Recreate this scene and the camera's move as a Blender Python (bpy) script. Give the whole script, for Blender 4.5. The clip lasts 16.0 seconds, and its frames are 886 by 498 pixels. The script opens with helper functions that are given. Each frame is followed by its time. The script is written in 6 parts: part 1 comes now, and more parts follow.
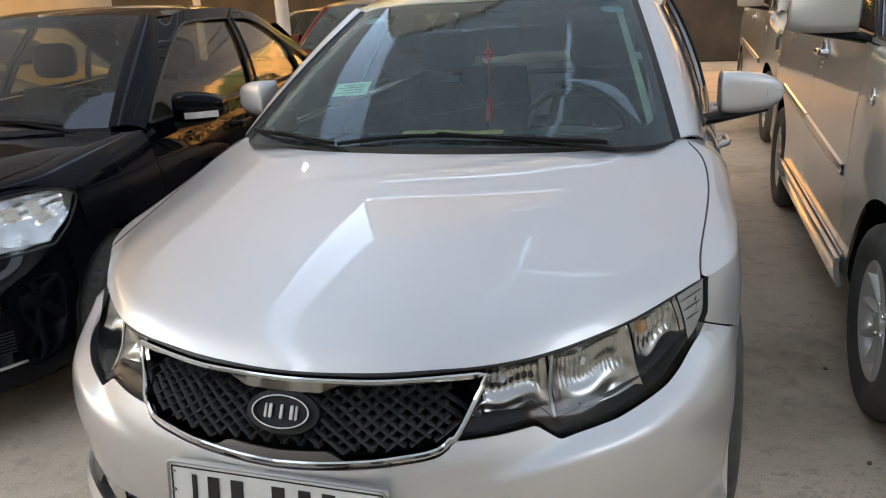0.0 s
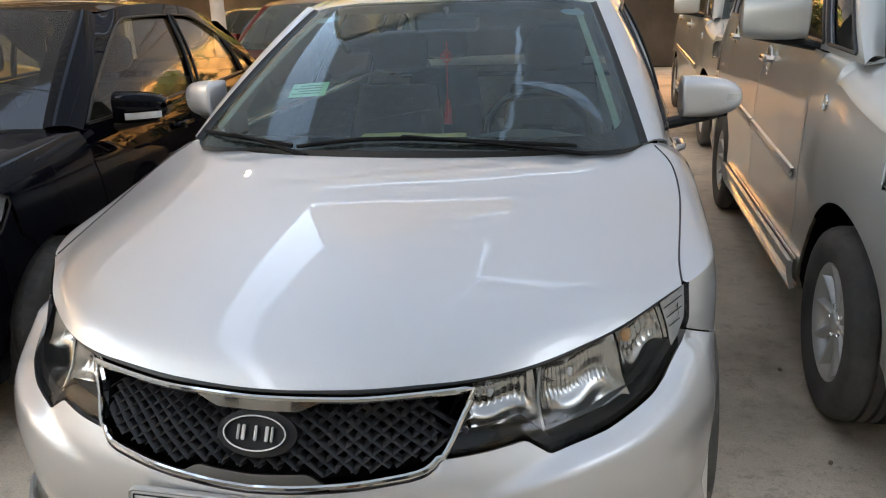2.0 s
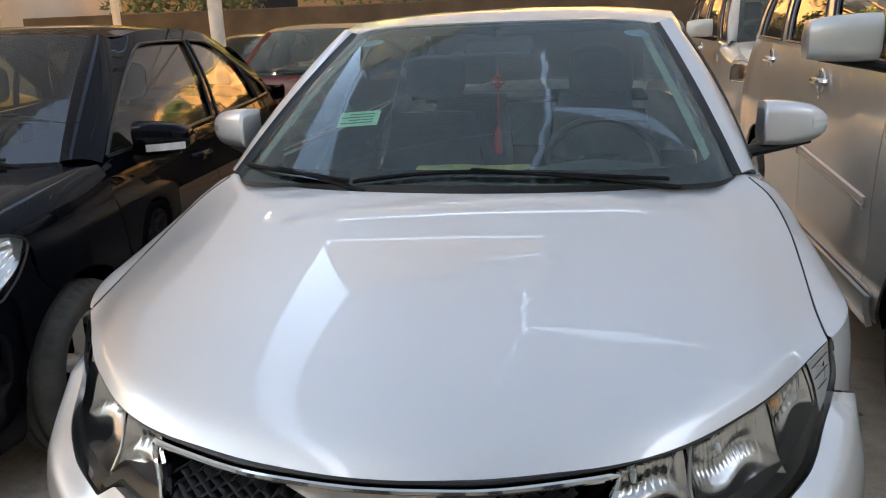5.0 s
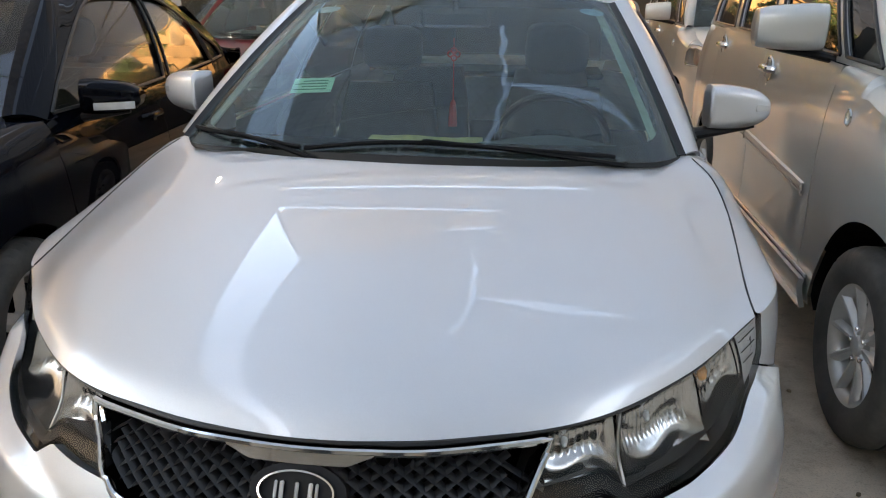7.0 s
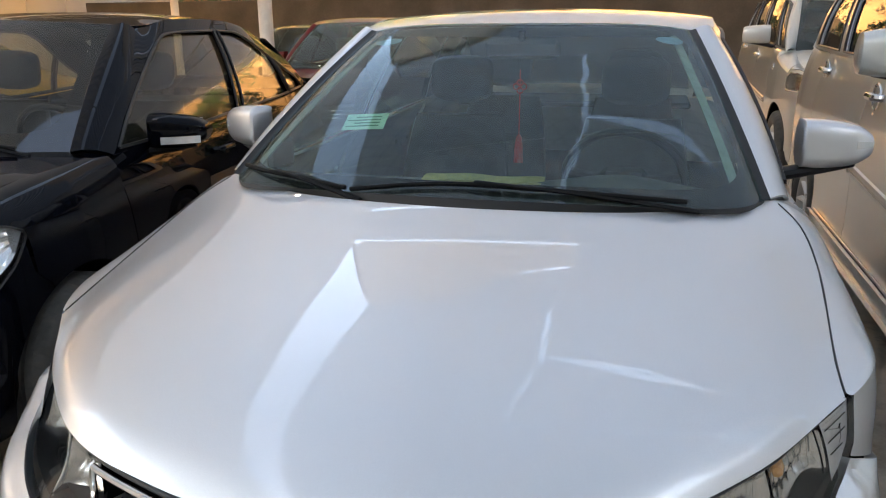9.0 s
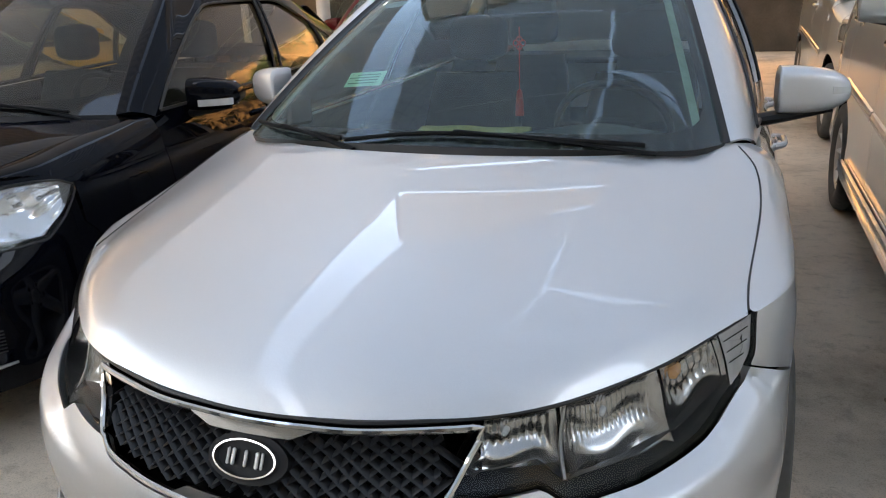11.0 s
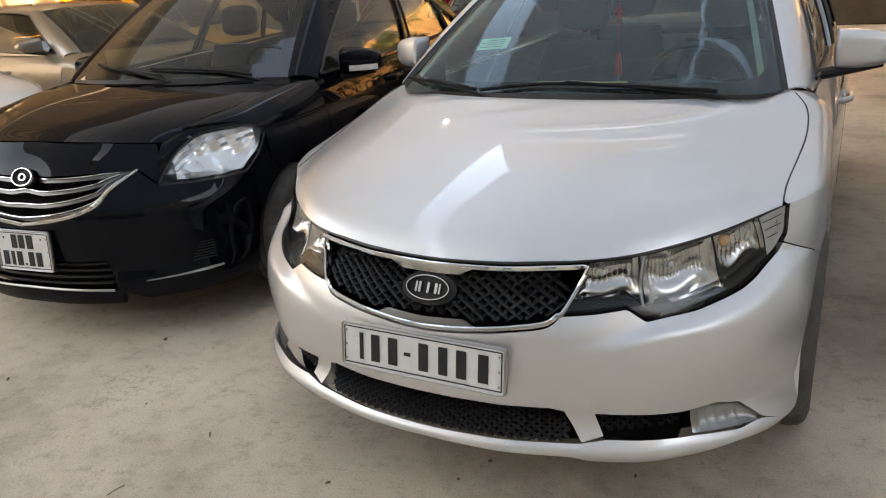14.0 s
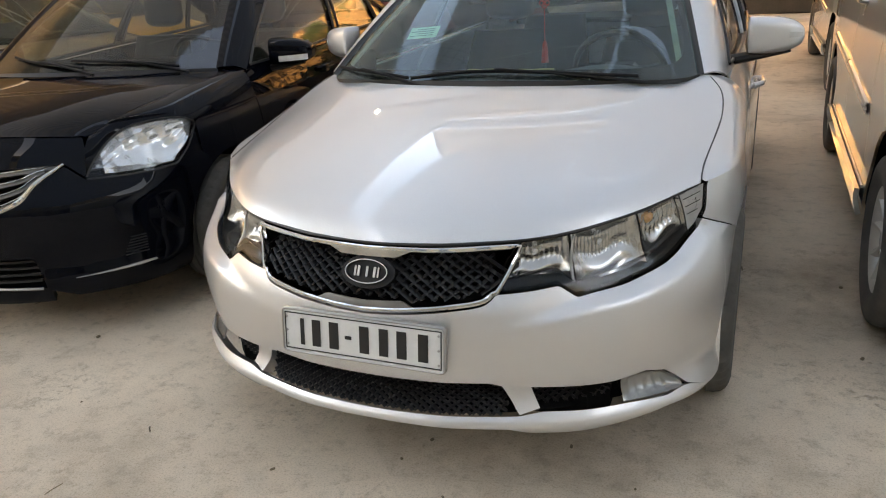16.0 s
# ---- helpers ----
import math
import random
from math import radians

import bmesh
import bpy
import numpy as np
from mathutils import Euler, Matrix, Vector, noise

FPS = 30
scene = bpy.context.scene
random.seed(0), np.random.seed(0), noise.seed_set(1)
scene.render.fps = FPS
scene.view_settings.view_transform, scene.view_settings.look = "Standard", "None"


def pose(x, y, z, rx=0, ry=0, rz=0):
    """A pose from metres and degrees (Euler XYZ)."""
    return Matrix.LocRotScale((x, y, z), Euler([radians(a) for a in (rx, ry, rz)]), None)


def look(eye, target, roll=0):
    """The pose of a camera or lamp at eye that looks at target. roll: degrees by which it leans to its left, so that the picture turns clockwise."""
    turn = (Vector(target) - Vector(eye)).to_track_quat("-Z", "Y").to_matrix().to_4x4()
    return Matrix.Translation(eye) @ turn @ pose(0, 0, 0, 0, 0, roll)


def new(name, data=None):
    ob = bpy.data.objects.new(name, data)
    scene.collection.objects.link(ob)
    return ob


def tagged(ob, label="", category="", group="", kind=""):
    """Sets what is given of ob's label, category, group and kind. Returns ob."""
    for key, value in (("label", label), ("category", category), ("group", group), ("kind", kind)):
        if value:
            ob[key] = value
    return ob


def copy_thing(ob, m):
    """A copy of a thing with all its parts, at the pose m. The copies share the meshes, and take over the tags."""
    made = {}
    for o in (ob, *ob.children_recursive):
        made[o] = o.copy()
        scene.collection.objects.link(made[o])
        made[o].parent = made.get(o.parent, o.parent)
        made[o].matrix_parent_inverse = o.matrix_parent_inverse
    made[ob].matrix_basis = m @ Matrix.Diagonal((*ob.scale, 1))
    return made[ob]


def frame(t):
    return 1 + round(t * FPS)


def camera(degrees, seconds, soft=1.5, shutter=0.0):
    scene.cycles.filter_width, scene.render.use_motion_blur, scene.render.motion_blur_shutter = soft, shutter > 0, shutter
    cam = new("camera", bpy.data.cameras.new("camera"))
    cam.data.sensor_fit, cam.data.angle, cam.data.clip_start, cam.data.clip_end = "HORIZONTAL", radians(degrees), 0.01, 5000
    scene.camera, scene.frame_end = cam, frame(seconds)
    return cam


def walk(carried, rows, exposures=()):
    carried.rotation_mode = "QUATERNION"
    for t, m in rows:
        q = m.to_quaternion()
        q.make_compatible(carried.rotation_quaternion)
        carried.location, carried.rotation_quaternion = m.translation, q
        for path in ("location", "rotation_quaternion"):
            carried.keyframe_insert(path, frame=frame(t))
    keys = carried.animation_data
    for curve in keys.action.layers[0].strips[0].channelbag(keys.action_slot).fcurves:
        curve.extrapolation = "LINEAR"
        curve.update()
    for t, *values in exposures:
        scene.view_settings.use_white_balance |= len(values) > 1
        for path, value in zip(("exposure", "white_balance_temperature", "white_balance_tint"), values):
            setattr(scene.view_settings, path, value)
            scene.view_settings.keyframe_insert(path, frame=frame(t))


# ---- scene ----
cam = camera(60.34, 16.0, 1.1)

PATH = [
    (0.0, look((0.7163, -1.1758, 1.3961), (0.1389, 0.6376, 0.7809), -2.89)),
    (0.5, look((0.6488, -1.1555, 1.3893), (0.1352, 0.6772, 0.7748), -2.69)),
    (1.0, look((0.6180, -1.1428, 1.3839), (0.1547, 0.7008, 0.7622), -2.06)),
    (1.5, look((0.6131, -1.1377, 1.3788), (0.1767, 0.7120, 0.7558), -1.83)),
    (2.0, look((0.6095, -1.1333, 1.3889), (0.1963, 0.7244, 0.7740), -1.78)),
    (2.5, look((0.5939, -1.1342, 1.3853), (0.1726, 0.7222, 0.7717), -1.92)),
    (3.0, look((0.5736, -1.1206, 1.3860), (0.0889, 0.7194, 0.7701), -2.07)),
    (3.2, look((0.5539, -1.1050, 1.3830), (0.0468, 0.7311, 0.7735), -2.07)),
    (5.3, look((0.2911, -0.9515, 1.3803), (-0.0228, 0.9444, 0.8261), -2.24)),
    (5.5, look((0.2553, -0.9595, 1.3793), (0.0231, 0.9443, 0.8123), -2.61)),
    (6.0, look((0.2004, -0.9716, 1.3735), (0.1241, 0.9322, 0.7655), -2.72)),
    (6.5, look((0.2261, -0.9789, 1.3777), (0.1314, 0.9168, 0.7474), -1.41)),
    (7.0, look((0.3629, -0.9786, 1.3781), (0.0946, 0.9031, 0.7560), 0.76)),
    (7.5, look((0.4294, -0.9809, 1.3848), (0.0384, 0.8824, 0.7720), 1.42)),
    (8.0, look((0.4212, -0.9078, 1.3844), (-0.0144, 0.9571, 0.8079), 0.80)),
    (8.2, look((0.4155, -0.8701, 1.3876), (-0.0453, 0.9966, 0.8371), 0.51)),
    (10.3, look((0.5946, -0.7750, 1.3946), (0.0428, 1.0488, 0.7870), -0.65)),
    (10.5, look((0.6372, -0.8021, 1.3818), (0.0445, 1.0076, 0.7702), -0.47)),
    (11.0, look((0.7185, -0.9222, 1.3850), (0.0382, 0.8445, 0.7402), -2.36)),
    (11.5, look((0.7618, -1.1119, 1.3618), (0.1039, 0.6475, 0.6751), -2.41)),
    (12.0, look((0.8373, -1.2163, 1.3905), (0.0561, 0.4874, 0.6924), -3.09)),
    (12.5, look((0.8837, -1.2501, 1.4010), (-0.0870, 0.3596, 0.7178), -5.15)),
    (13.0, look((0.8857, -1.3032, 1.4134), (-0.1419, 0.2776, 0.7460), -5.84)),
    (13.5, look((0.8784, -1.4383, 1.4134), (-0.0957, 0.1763, 0.7470), -5.00)),
    (14.0, look((0.8929, -1.5702, 1.4048), (-0.0038, 0.0825, 0.7232), -3.59)),
    (14.5, look((0.9138, -1.6144, 1.4081), (0.0728, 0.0591, 0.7065), -3.58)),
    (15.0, look((0.9200, -1.6202, 1.4021), (0.1369, 0.0776, 0.6921), -3.33)),
    (15.5, look((0.9144, -1.6174, 1.4016), (0.1626, 0.0945, 0.6917), -3.51)),
    (16.0, look((0.9097, -1.6216, 1.4009), (0.1707, 0.0953, 0.6897), -3.49)),
]
walk(cam, PATH, [(0.0, 3.63, 9400, 16), (3.0, 3.63, 9400, 16), (5.3, 3.64, 8800, 16), (8.0, 3.64, 8800, 16), (11.0, 3.62, 8700, 16), (12.5, 3.60, 9900, 17), (16.0, 3.74, 10200, 17)])

# world: low warm sun behind the camera, kept off the cars by added south blocks; open sky above the yard
world = bpy.data.worlds.new("sky")
scene.world = world
world.use_nodes = True
wn, wl = world.node_tree.nodes, world.node_tree.links
wn.clear()
sky = wn.new("ShaderNodeTexSky")
sky.sky_type = "NISHITA"
sky.sun_disc = False
sky.sun_elevation, sky.sun_rotation = radians(18), radians(168)
sky.air_density, sky.dust_density, sky.ozone_density = 1.0, 1.6, 1.0
wbg = wn.new("ShaderNodeBackground")
wbg.inputs["Strength"].default_value = 0.15
wout = wn.new("ShaderNodeOutputWorld")
wl.new(sky.outputs[0], wbg.inputs[0])
wl.new(wbg.outputs[0], wout.inputs[0])

sun = new("sun", bpy.data.lights.new("sun", "SUN"))
sun.data.energy, sun.data.angle, sun.data.color = 3.6, radians(0.6), (1.0, 0.79, 0.54)
sun.matrix_world = look((2.2, -10.5, 3.49), (0, 0, 0))


# ---------- materials ----------
def mat(name, base=(0.5, 0.5, 0.5), rough=0.5, metal=0.0, coat=0.0, coat_rough=0.03, spec=0.5):
    m = bpy.data.materials.new(name)
    m.use_nodes = True
    b = m.node_tree.nodes["Principled BSDF"]
    b.inputs["Base Color"].default_value = (*base, 1)
    b.inputs["Roughness"].default_value = rough
    b.inputs["Metallic"].default_value = metal
    b.inputs["Coat Weight"].default_value = coat
    b.inputs["Coat Roughness"].default_value = coat_rough
    b.inputs["Specular IOR Level"].default_value = spec
    return m


def nodes(m):
    return m.node_tree.nodes, m.node_tree.links, m.node_tree.nodes["Principled BSDF"]


def noise_tex(m, scale, detail=4, rough=0.55):
    n, l, _ = nodes(m)
    c = n.new("ShaderNodeTexCoord")
    t = n.new("ShaderNodeTexNoise")
    t.inputs["Scale"].default_value, t.inputs["Detail"].default_value, t.inputs["Roughness"].default_value = scale, detail, rough
    l.new(c.outputs["Object"], t.inputs["Vector"])
    return t


def ramp(m, fac, stops):
    n, l, _ = nodes(m)
    r = n.new("ShaderNodeValToRGB")
    e = r.color_ramp.elements
    while len(e) < len(stops):
        e.new(0.5)
    for el, (p, c) in zip(e, stops):
        el.position, el.color = p, (*c, 1) if len(c) == 3 else c
    l.new(fac, r.inputs[0])
    return r


def mixed(m, a, b, fac, mode="MIX"):
    n, l, _ = nodes(m)
    x = n.new("ShaderNodeMix")
    x.data_type, x.blend_type = "RGBA", mode
    for sock, v in ((x.inputs[0], fac), (x.inputs[6], a), (x.inputs[7], b)):
        if hasattr(v, "links"):
            l.new(v, sock)
        elif isinstance(v, (int, float)):
            sock.default_value = v
        else:
            sock.default_value = (*v, 1)
    return x.outputs[2]


def bump(m, height, strength=0.3, dist=0.01, before=None):
    n, l, b = nodes(m)
    k = n.new("ShaderNodeBump")
    k.inputs["Strength"].default_value, k.inputs["Distance"].default_value = strength, dist
    l.new(height, k.inputs["Height"])
    if before is not None:
        l.new(before.outputs[0], k.inputs["Normal"])
    l.new(k.outputs[0], b.inputs["Normal"])
    return k


def varied(m, base, amount=0.15, scale=8.0, fine=90.0, bump_fine=0.0):
    """Two scales of variation in colour, roughness and relief."""
    n, l, b = nodes(m)
    t, g = noise_tex(m, scale), noise_tex(m, fine, 3)
    lo, hi = [c * (1 - amount) for c in base], [min(1, c * (1 + amount)) for c in base]
    r = ramp(m, t.outputs["Fac"], [(0.3, lo), (0.7, hi)])
    s = ramp(m, g.outputs["Fac"], [(0.25, (1 - amount / 2,) * 3), (0.75, (1, 1, 1))])
    l.new(mixed(m, r.outputs[0], s.outputs[0], 1.0, "MULTIPLY"), b.inputs["Base Color"])
    if bump_fine:
        bump(m, g.outputs["Fac"], bump_fine, 0.002)
    return m


def paint(name, base, metal=0.0, rough=0.35, dust=0.06, dust_col=(0.32, 0.29, 0.25), coat_rough=0.012, flake=0.03, spec=0.5, coat_ior=1.5, coat=1.0, wave=0.0):
    """Car paint: pigment or flake under a clear coat, with a thin film of dust."""
    m = mat(name, base, rough, metal, coat, coat_rough, spec)
    n, l, b = nodes(m)
    b.inputs["Coat IOR"].default_value = coat_ior
    t = noise_tex(m, 3.0, 6)
    f = noise_tex(m, 1400.0, 1)
    film = ramp(m, t.outputs["Fac"], [(0.35, (0, 0, 0)), (0.75, (dust,) * 3)])
    grain = ramp(m, f.outputs["Fac"], [(0.35, tuple(c * (1 - flake * 4) for c in base)), (0.65, tuple(min(1, c * (1 + flake * 4)) for c in base))])
    l.new(mixed(m, grain.outputs[0], dust_col, film.outputs[0]), b.inputs["Base Color"])
    cr = ramp(m, t.outputs["Fac"], [(0.3, (coat_rough,) * 3), (0.8, (coat_rough + 0.02,) * 3)])
    l.new(cr.outputs[0], b.inputs["Coat Roughness"])
    k = bump(m, noise_tex(m, 4.0, 2).outputs["Fac"], 1.0, wave) if wave else None
    bump(m, f.outputs["Fac"], flake, 0.0005, k)
    return m


def glass(name, tint=(0.6, 0.68, 0.64), gloss=(0.95, 0.97, 1.0), ior=1.5, rough=0.0, dust=0.02, pivots=()):
    m = bpy.data.materials.new(name)
    m.use_nodes = True
    n, l = m.node_tree.nodes, m.node_tree.links
    n.clear()
    out, mix, tr, gl, lw, pw, fr = (n.new("ShaderNode" + k) for k in ("OutputMaterial", "MixShader", "BsdfTransparent", "BsdfGlossy", "LayerWeight", "Math", "Math"))
    tr.inputs[0].default_value = (*tint, 1)
    gl.inputs[0].default_value = (*gloss, 1)
    gl.inputs["Roughness"].default_value = rough
    # thin-pane gloss, the same from both sides
    f0 = 1.35 * ((ior - 1) / (ior + 1)) ** 2
    lw.inputs["Blend"].default_value = 0.5
    pw.operation, pw.inputs[1].default_value = "POWER", 5.0
    fr.operation, fr.inputs[1].default_value, fr.inputs[2].default_value = "MULTIPLY_ADD", 1 - f0, f0
    l.new(lw.outputs["Facing"], pw.inputs[0])
    l.new(pw.outputs[0], fr.inputs[0])
    l.new(fr.outputs[0], mix.inputs[0])
    l.new(tr.outputs[0], mix.inputs[1])
    l.new(gl.outputs[0], mix.inputs[2])
    last = mix
    if dust:
        c, t, r, d, m2 = (n.new("ShaderNode" + k) for k in ("TexCoord", "TexNoise", "ValToRGB", "BsdfDiffuse", "MixShader"))
        t.inputs["Scale"].default_value, t.inputs["Detail"].default_value = 6.0, 8
        r.color_ramp.elements[0].position, r.color_ramp.elements[1].position = 0.4, 0.9
        r.color_ramp.elements[0].color = (dust * 0.4,) * 3 + (1,)
        r.color_ramp.elements[1].color = (dust * 2,) * 3 + (1,)
        # dust tinted teal, so the film doubles as painted haze over dark panes
        d.inputs[0].default_value = (0.46, 0.56, 0.53, 1)
        l.new(c.outputs["Object"], t.inputs["Vector"])
        l.new(t.outputs["Fac"], r.inputs[0])
        amount = r.outputs[0]
        for px, py, pz in pivots:
            # thin arcs that the wiper has drawn in the dust
            sh, w, k, ad = (n.new("ShaderNode" + q) for q in ("VectorMath", "TexWave", "ValToRGB", "MixRGB"))
            sh.operation, sh.inputs[1].default_value = "SUBTRACT", (px, py, pz)
            w.wave_type, w.rings_direction = "RINGS", "SPHERICAL"
            w.inputs["Scale"].default_value, w.inputs["Distortion"].default_value = 7.0, 3.0
            w.inputs["Detail"].default_value, w.inputs["Detail Scale"].default_value = 2.0, 0.8
            k.color_ramp.elements[0].position, k.color_ramp.elements[1].position = 0.80, 1.0
            k.color_ramp.elements[0].color, k.color_ramp.elements[1].color = (0, 0, 0, 1), (dust * 1.6,) * 3 + (1,)
            ad.blend_type, ad.inputs[0].default_value = "ADD", 1.0
            l.new(c.outputs["Object"], sh.inputs[0])
            l.new(sh.outputs[0], w.inputs["Vector"])
            l.new(w.outputs["Fac"], k.inputs[0])
            l.new(amount, ad.inputs[1])
            l.new(k.outputs[0], ad.inputs[2])
            amount = ad.outputs[0]
        l.new(amount, m2.inputs[0])
        l.new(mix.outputs[0], m2.inputs[1])
        l.new(d.outputs[0], m2.inputs[2])
        last = m2
    l.new(last.outputs[0], out.inputs[0])
    return m


SILVER = paint("silver_paint", (0.72, 0.725, 0.73), 0.95, 0.48, 0.03, coat_rough=0.004, coat_ior=1.7)
BEIGE_SILVER = paint("champagne_paint", (0.64, 0.645, 0.61), 0.62, 0.38, 0.12, coat_ior=1.6)
BLACK = paint("black_paint", (0.002, 0.003, 0.006), 0.0, 0.3, 0.005, (0.12, 0.09, 0.06), flake=0.01, spec=0.0, coat_ior=1.40, coat=0.5, wave=0.0022)
RED = paint("red_paint", (0.10, 0.002, 0.004), 0.0, 0.35, 0.01, spec=0.05, coat_ior=1.36, coat=0.6)
WHITE = paint("white_paint", (0.74, 0.75, 0.75), 0.0, 0.3, 0.08)
DARKGREY = paint("grey_paint", (0.16, 0.165, 0.17), 0.6, 0.35, 0.1)
YELLOW = paint("yellow_paint", (0.85, 0.42, 0.01), 0.0, 0.3, 0.05)
PLASTIC = varied(mat("black_plastic", (0.012, 0.012, 0.013), 0.5, spec=0.3), (0.012, 0.012, 0.013), 0.3, 12, 300, 0.1)
MESHPLASTIC = varied(mat("grille_plastic", (0.028, 0.028, 0.029), 0.36, spec=0.4), (0.028, 0.028, 0.029), 0.2, 12, 300)
# near-black that puts the shade of recesses into the colour
DARK = varied(mat("cavity_shade", (0.006, 0.006, 0.006), 0.9, spec=0.05), (0.006, 0.006, 0.006), 0.3, 9, 100)
RUBBER = varied(mat("tyre_rubber", (0.08, 0.075, 0.068), 0.8), (0.08, 0.075, 0.068), 0.35, 6, 80, 0.2)
SEAL = mat("window_seal", (0.008, 0.008, 0.008), 0.4)
CHROME = mat("chrome", (0.68, 0.68, 0.67), 0.07, 1.0)
SATIN = mat("satin_chrome", (0.42, 0.41, 0.39), 0.38, 1.0)
DARKSATIN = mat("dark_satin_chrome", (0.13, 0.128, 0.125), 0.34, 1.0)
ALLOY = varied(mat("alloy", (0.6, 0.6, 0.58), 0.35, 0.5, 0.6), (0.62, 0.61, 0.58), 0.1, 7, 60)
REFLECTOR = mat("lamp_reflector", (0.60, 0.59, 0.575), 0.24, 1.0)
BRIGHTBOWL = mat("bright_reflector", (0.86, 0.88, 0.91), 0.16, 0.8)
bump(BRIGHTBOWL, noise_tex(BRIGHTBOWL, 30.0, 3).outputs["Fac"], 0.4, 0.006)
_rt = noise_tex(REFLECTOR, 38.0, 3)
bump(REFLECTOR, _rt.outputs["Fac"], 0.06, 0.002)
FOGGREY = mat("fog_reflector_grey", (0.36, 0.35, 0.33), 0.28, 0.7)
bump(FOGGREY, noise_tex(FOGGREY, 60.0, 3).outputs["Fac"], 0.3, 0.003)
WIPERBLACK = varied(mat("wiper_rubber", (0.008, 0.008, 0.008), 0.7, spec=0.2), (0.008, 0.008, 0.008), 0.3, 20, 200)
PILLARTRIM = varied(mat("pillar_trim", (0.34, 0.40, 0.36), 0.7), (0.34, 0.40, 0.36), 0.1, 10, 200)
MARKER = varied(mat("marker_lens", (0.55, 0.54, 0.52), 0.28, 0.4, 1.0), (0.55, 0.54, 0.52), 0.15, 40, 200)
AMBER = mat("amber_bulb", (0.70, 0.36, 0.16), 0.2, 0.0, 1.0)
BEZEL = varied(mat("lamp_bezel", (0.010, 0.010, 0.010), 0.55, spec=0.08), (0.010, 0.010, 0.010), 0.15, 9, 30)
FABRIC = varied(mat("seat_cloth", (0.045, 0.045, 0.043), 0.9), (0.045, 0.044, 0.042), 0.3, 20, 200, 0.2)
DASH = varied(mat("dashboard_plastic", (0.06, 0.063, 0.062), 0.65), (0.06, 0.063, 0.062), 0.2, 10, 260, 0.2)
TANCLOTH = varied(mat("yellow_cloth", (0.55, 0.42, 0.16), 0.9), (0.55, 0.42, 0.16), 0.2, 30, 300, 0.3)
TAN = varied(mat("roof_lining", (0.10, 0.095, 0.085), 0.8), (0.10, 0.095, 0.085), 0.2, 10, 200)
# dust set high: real film plus a painted haze that lifts the dark cabin
WINDSCREEN = glass("windscreen_glass", (0.52, 0.68, 0.62), gloss=(0.80, 0.94, 1.0), ior=1.58, dust=0.034, pivots=((.52, 1.02, .98), (-.24, .98, .98)))
SIDEGLASS = glass("side_glass", (0.20, 0.24, 0.22), dust=0.010)
TINTGLASS = glass("tinted_glass", (0.10, 0.11, 0.11), dust=0.01)
LENS = glass("lamp_lens", (0.95, 0.96, 0.96), ior=1.36, dust=0.003)
FRIT = mat("glass_frit", (0.004, 0.004, 0.004), 0.6, spec=0.0)
CLEARGLASS = glass("clear_car_glass", (0.52, 0.54, 0.48), dust=0.008)
PLATE = varied(mat("plate_white", (0.74, 0.74, 0.72), 0.4), (0.74, 0.74, 0.72), 0.06, 25, 200)
INK = mat("plate_black", (0.012, 0.012, 0.012), 0.5)
REDTHREAD = varied(mat("red_thread", (0.85, 0.03, 0.02), 0.8), (0.85, 0.03, 0.02), 0.3, 60, 400)


# ---------- mesh helpers ----------
def pchip(pairs):
    """A smooth curve without overshoot through (x, y) pairs."""
    xs, ys = np.array(pairs, float).T
    h = np.diff(xs)
    d = np.diff(ys) / h
    m = np.zeros(len(xs))
    m[0], m[-1] = d[0], d[-1]
    for i in range(1, len(xs) - 1):
        if d[i - 1] * d[i] > 0:
            m[i] = 3 * (h[i - 1] + h[i]) / ((2 * h[i] + h[i - 1]) / d[i - 1] + (h[i] + 2 * h[i - 1]) / d[i])

    def f(x):
        x = min(max(x, xs[0]), xs[-1])
        i = min(max(int(np.searchsorted(xs, x)) - 1, 0), len(h) - 1)
        t = (x - xs[i]) / h[i]
        return ys[i] * (1 + 2 * t) * (1 - t) ** 2 + m[i] * h[i] * t * (1 - t) ** 2 + ys[i + 1] * t * t * (3 - 2 * t) + m[i + 1] * h[i] * t * t * (t - 1)
    return f


def lines(pairs):
    xs, ys = np.array(pairs, float).T
    return lambda x: float(np.interp(x, xs, ys))


def smooth_path(p, n=12):
    """Catmull-Rom through the points p."""
    p = np.array(p, float)
    if len(p) == 2:
        return np.array([p[0] + (p[1] - p[0]) * t for t in np.linspace(0, 1, n + 1)])
    q = np.vstack([2 * p[0] - p[1], p, 2 * p[-1] - p[-2]])
    out = []
    for i in range(1, len(q) - 2):
        a, b, c, d = q[i - 1:i + 3]
        for t in np.linspace(0, 1, n, endpoint=False):
            out.append(0.5 * (2 * b + (c - a) * t + (2 * a - 5 * b + 4 * c - d) * t * t + (3 * b - a - 3 * c + d) * t ** 3))
    out.append(p[-1])
    return np.array(out)


def even(p, n):
    """n points at even steps along a path."""
    p = np.array(p, float)
    s = np.r_[0, np.cumsum(np.linalg.norm(np.diff(p, axis=0), axis=1))]
    t = np.linspace(0, s[-1], n)
    return np.stack([np.interp(t, s, p[:, k]) for k in range(p.shape[1])], 1)


def loft(curves, n, m):
    """A surface through curves: n points along each, m steps across."""
    rows = [even(smooth_path(c), n) for c in curves]
    cols = np.stack(rows, 0)
    return np.stack([even(smooth_path(cols[:, j]), m) for j in range(n)], 0)


def mirror_x(a):
    return np.asarray(a, float) * (-1, 1, 1)


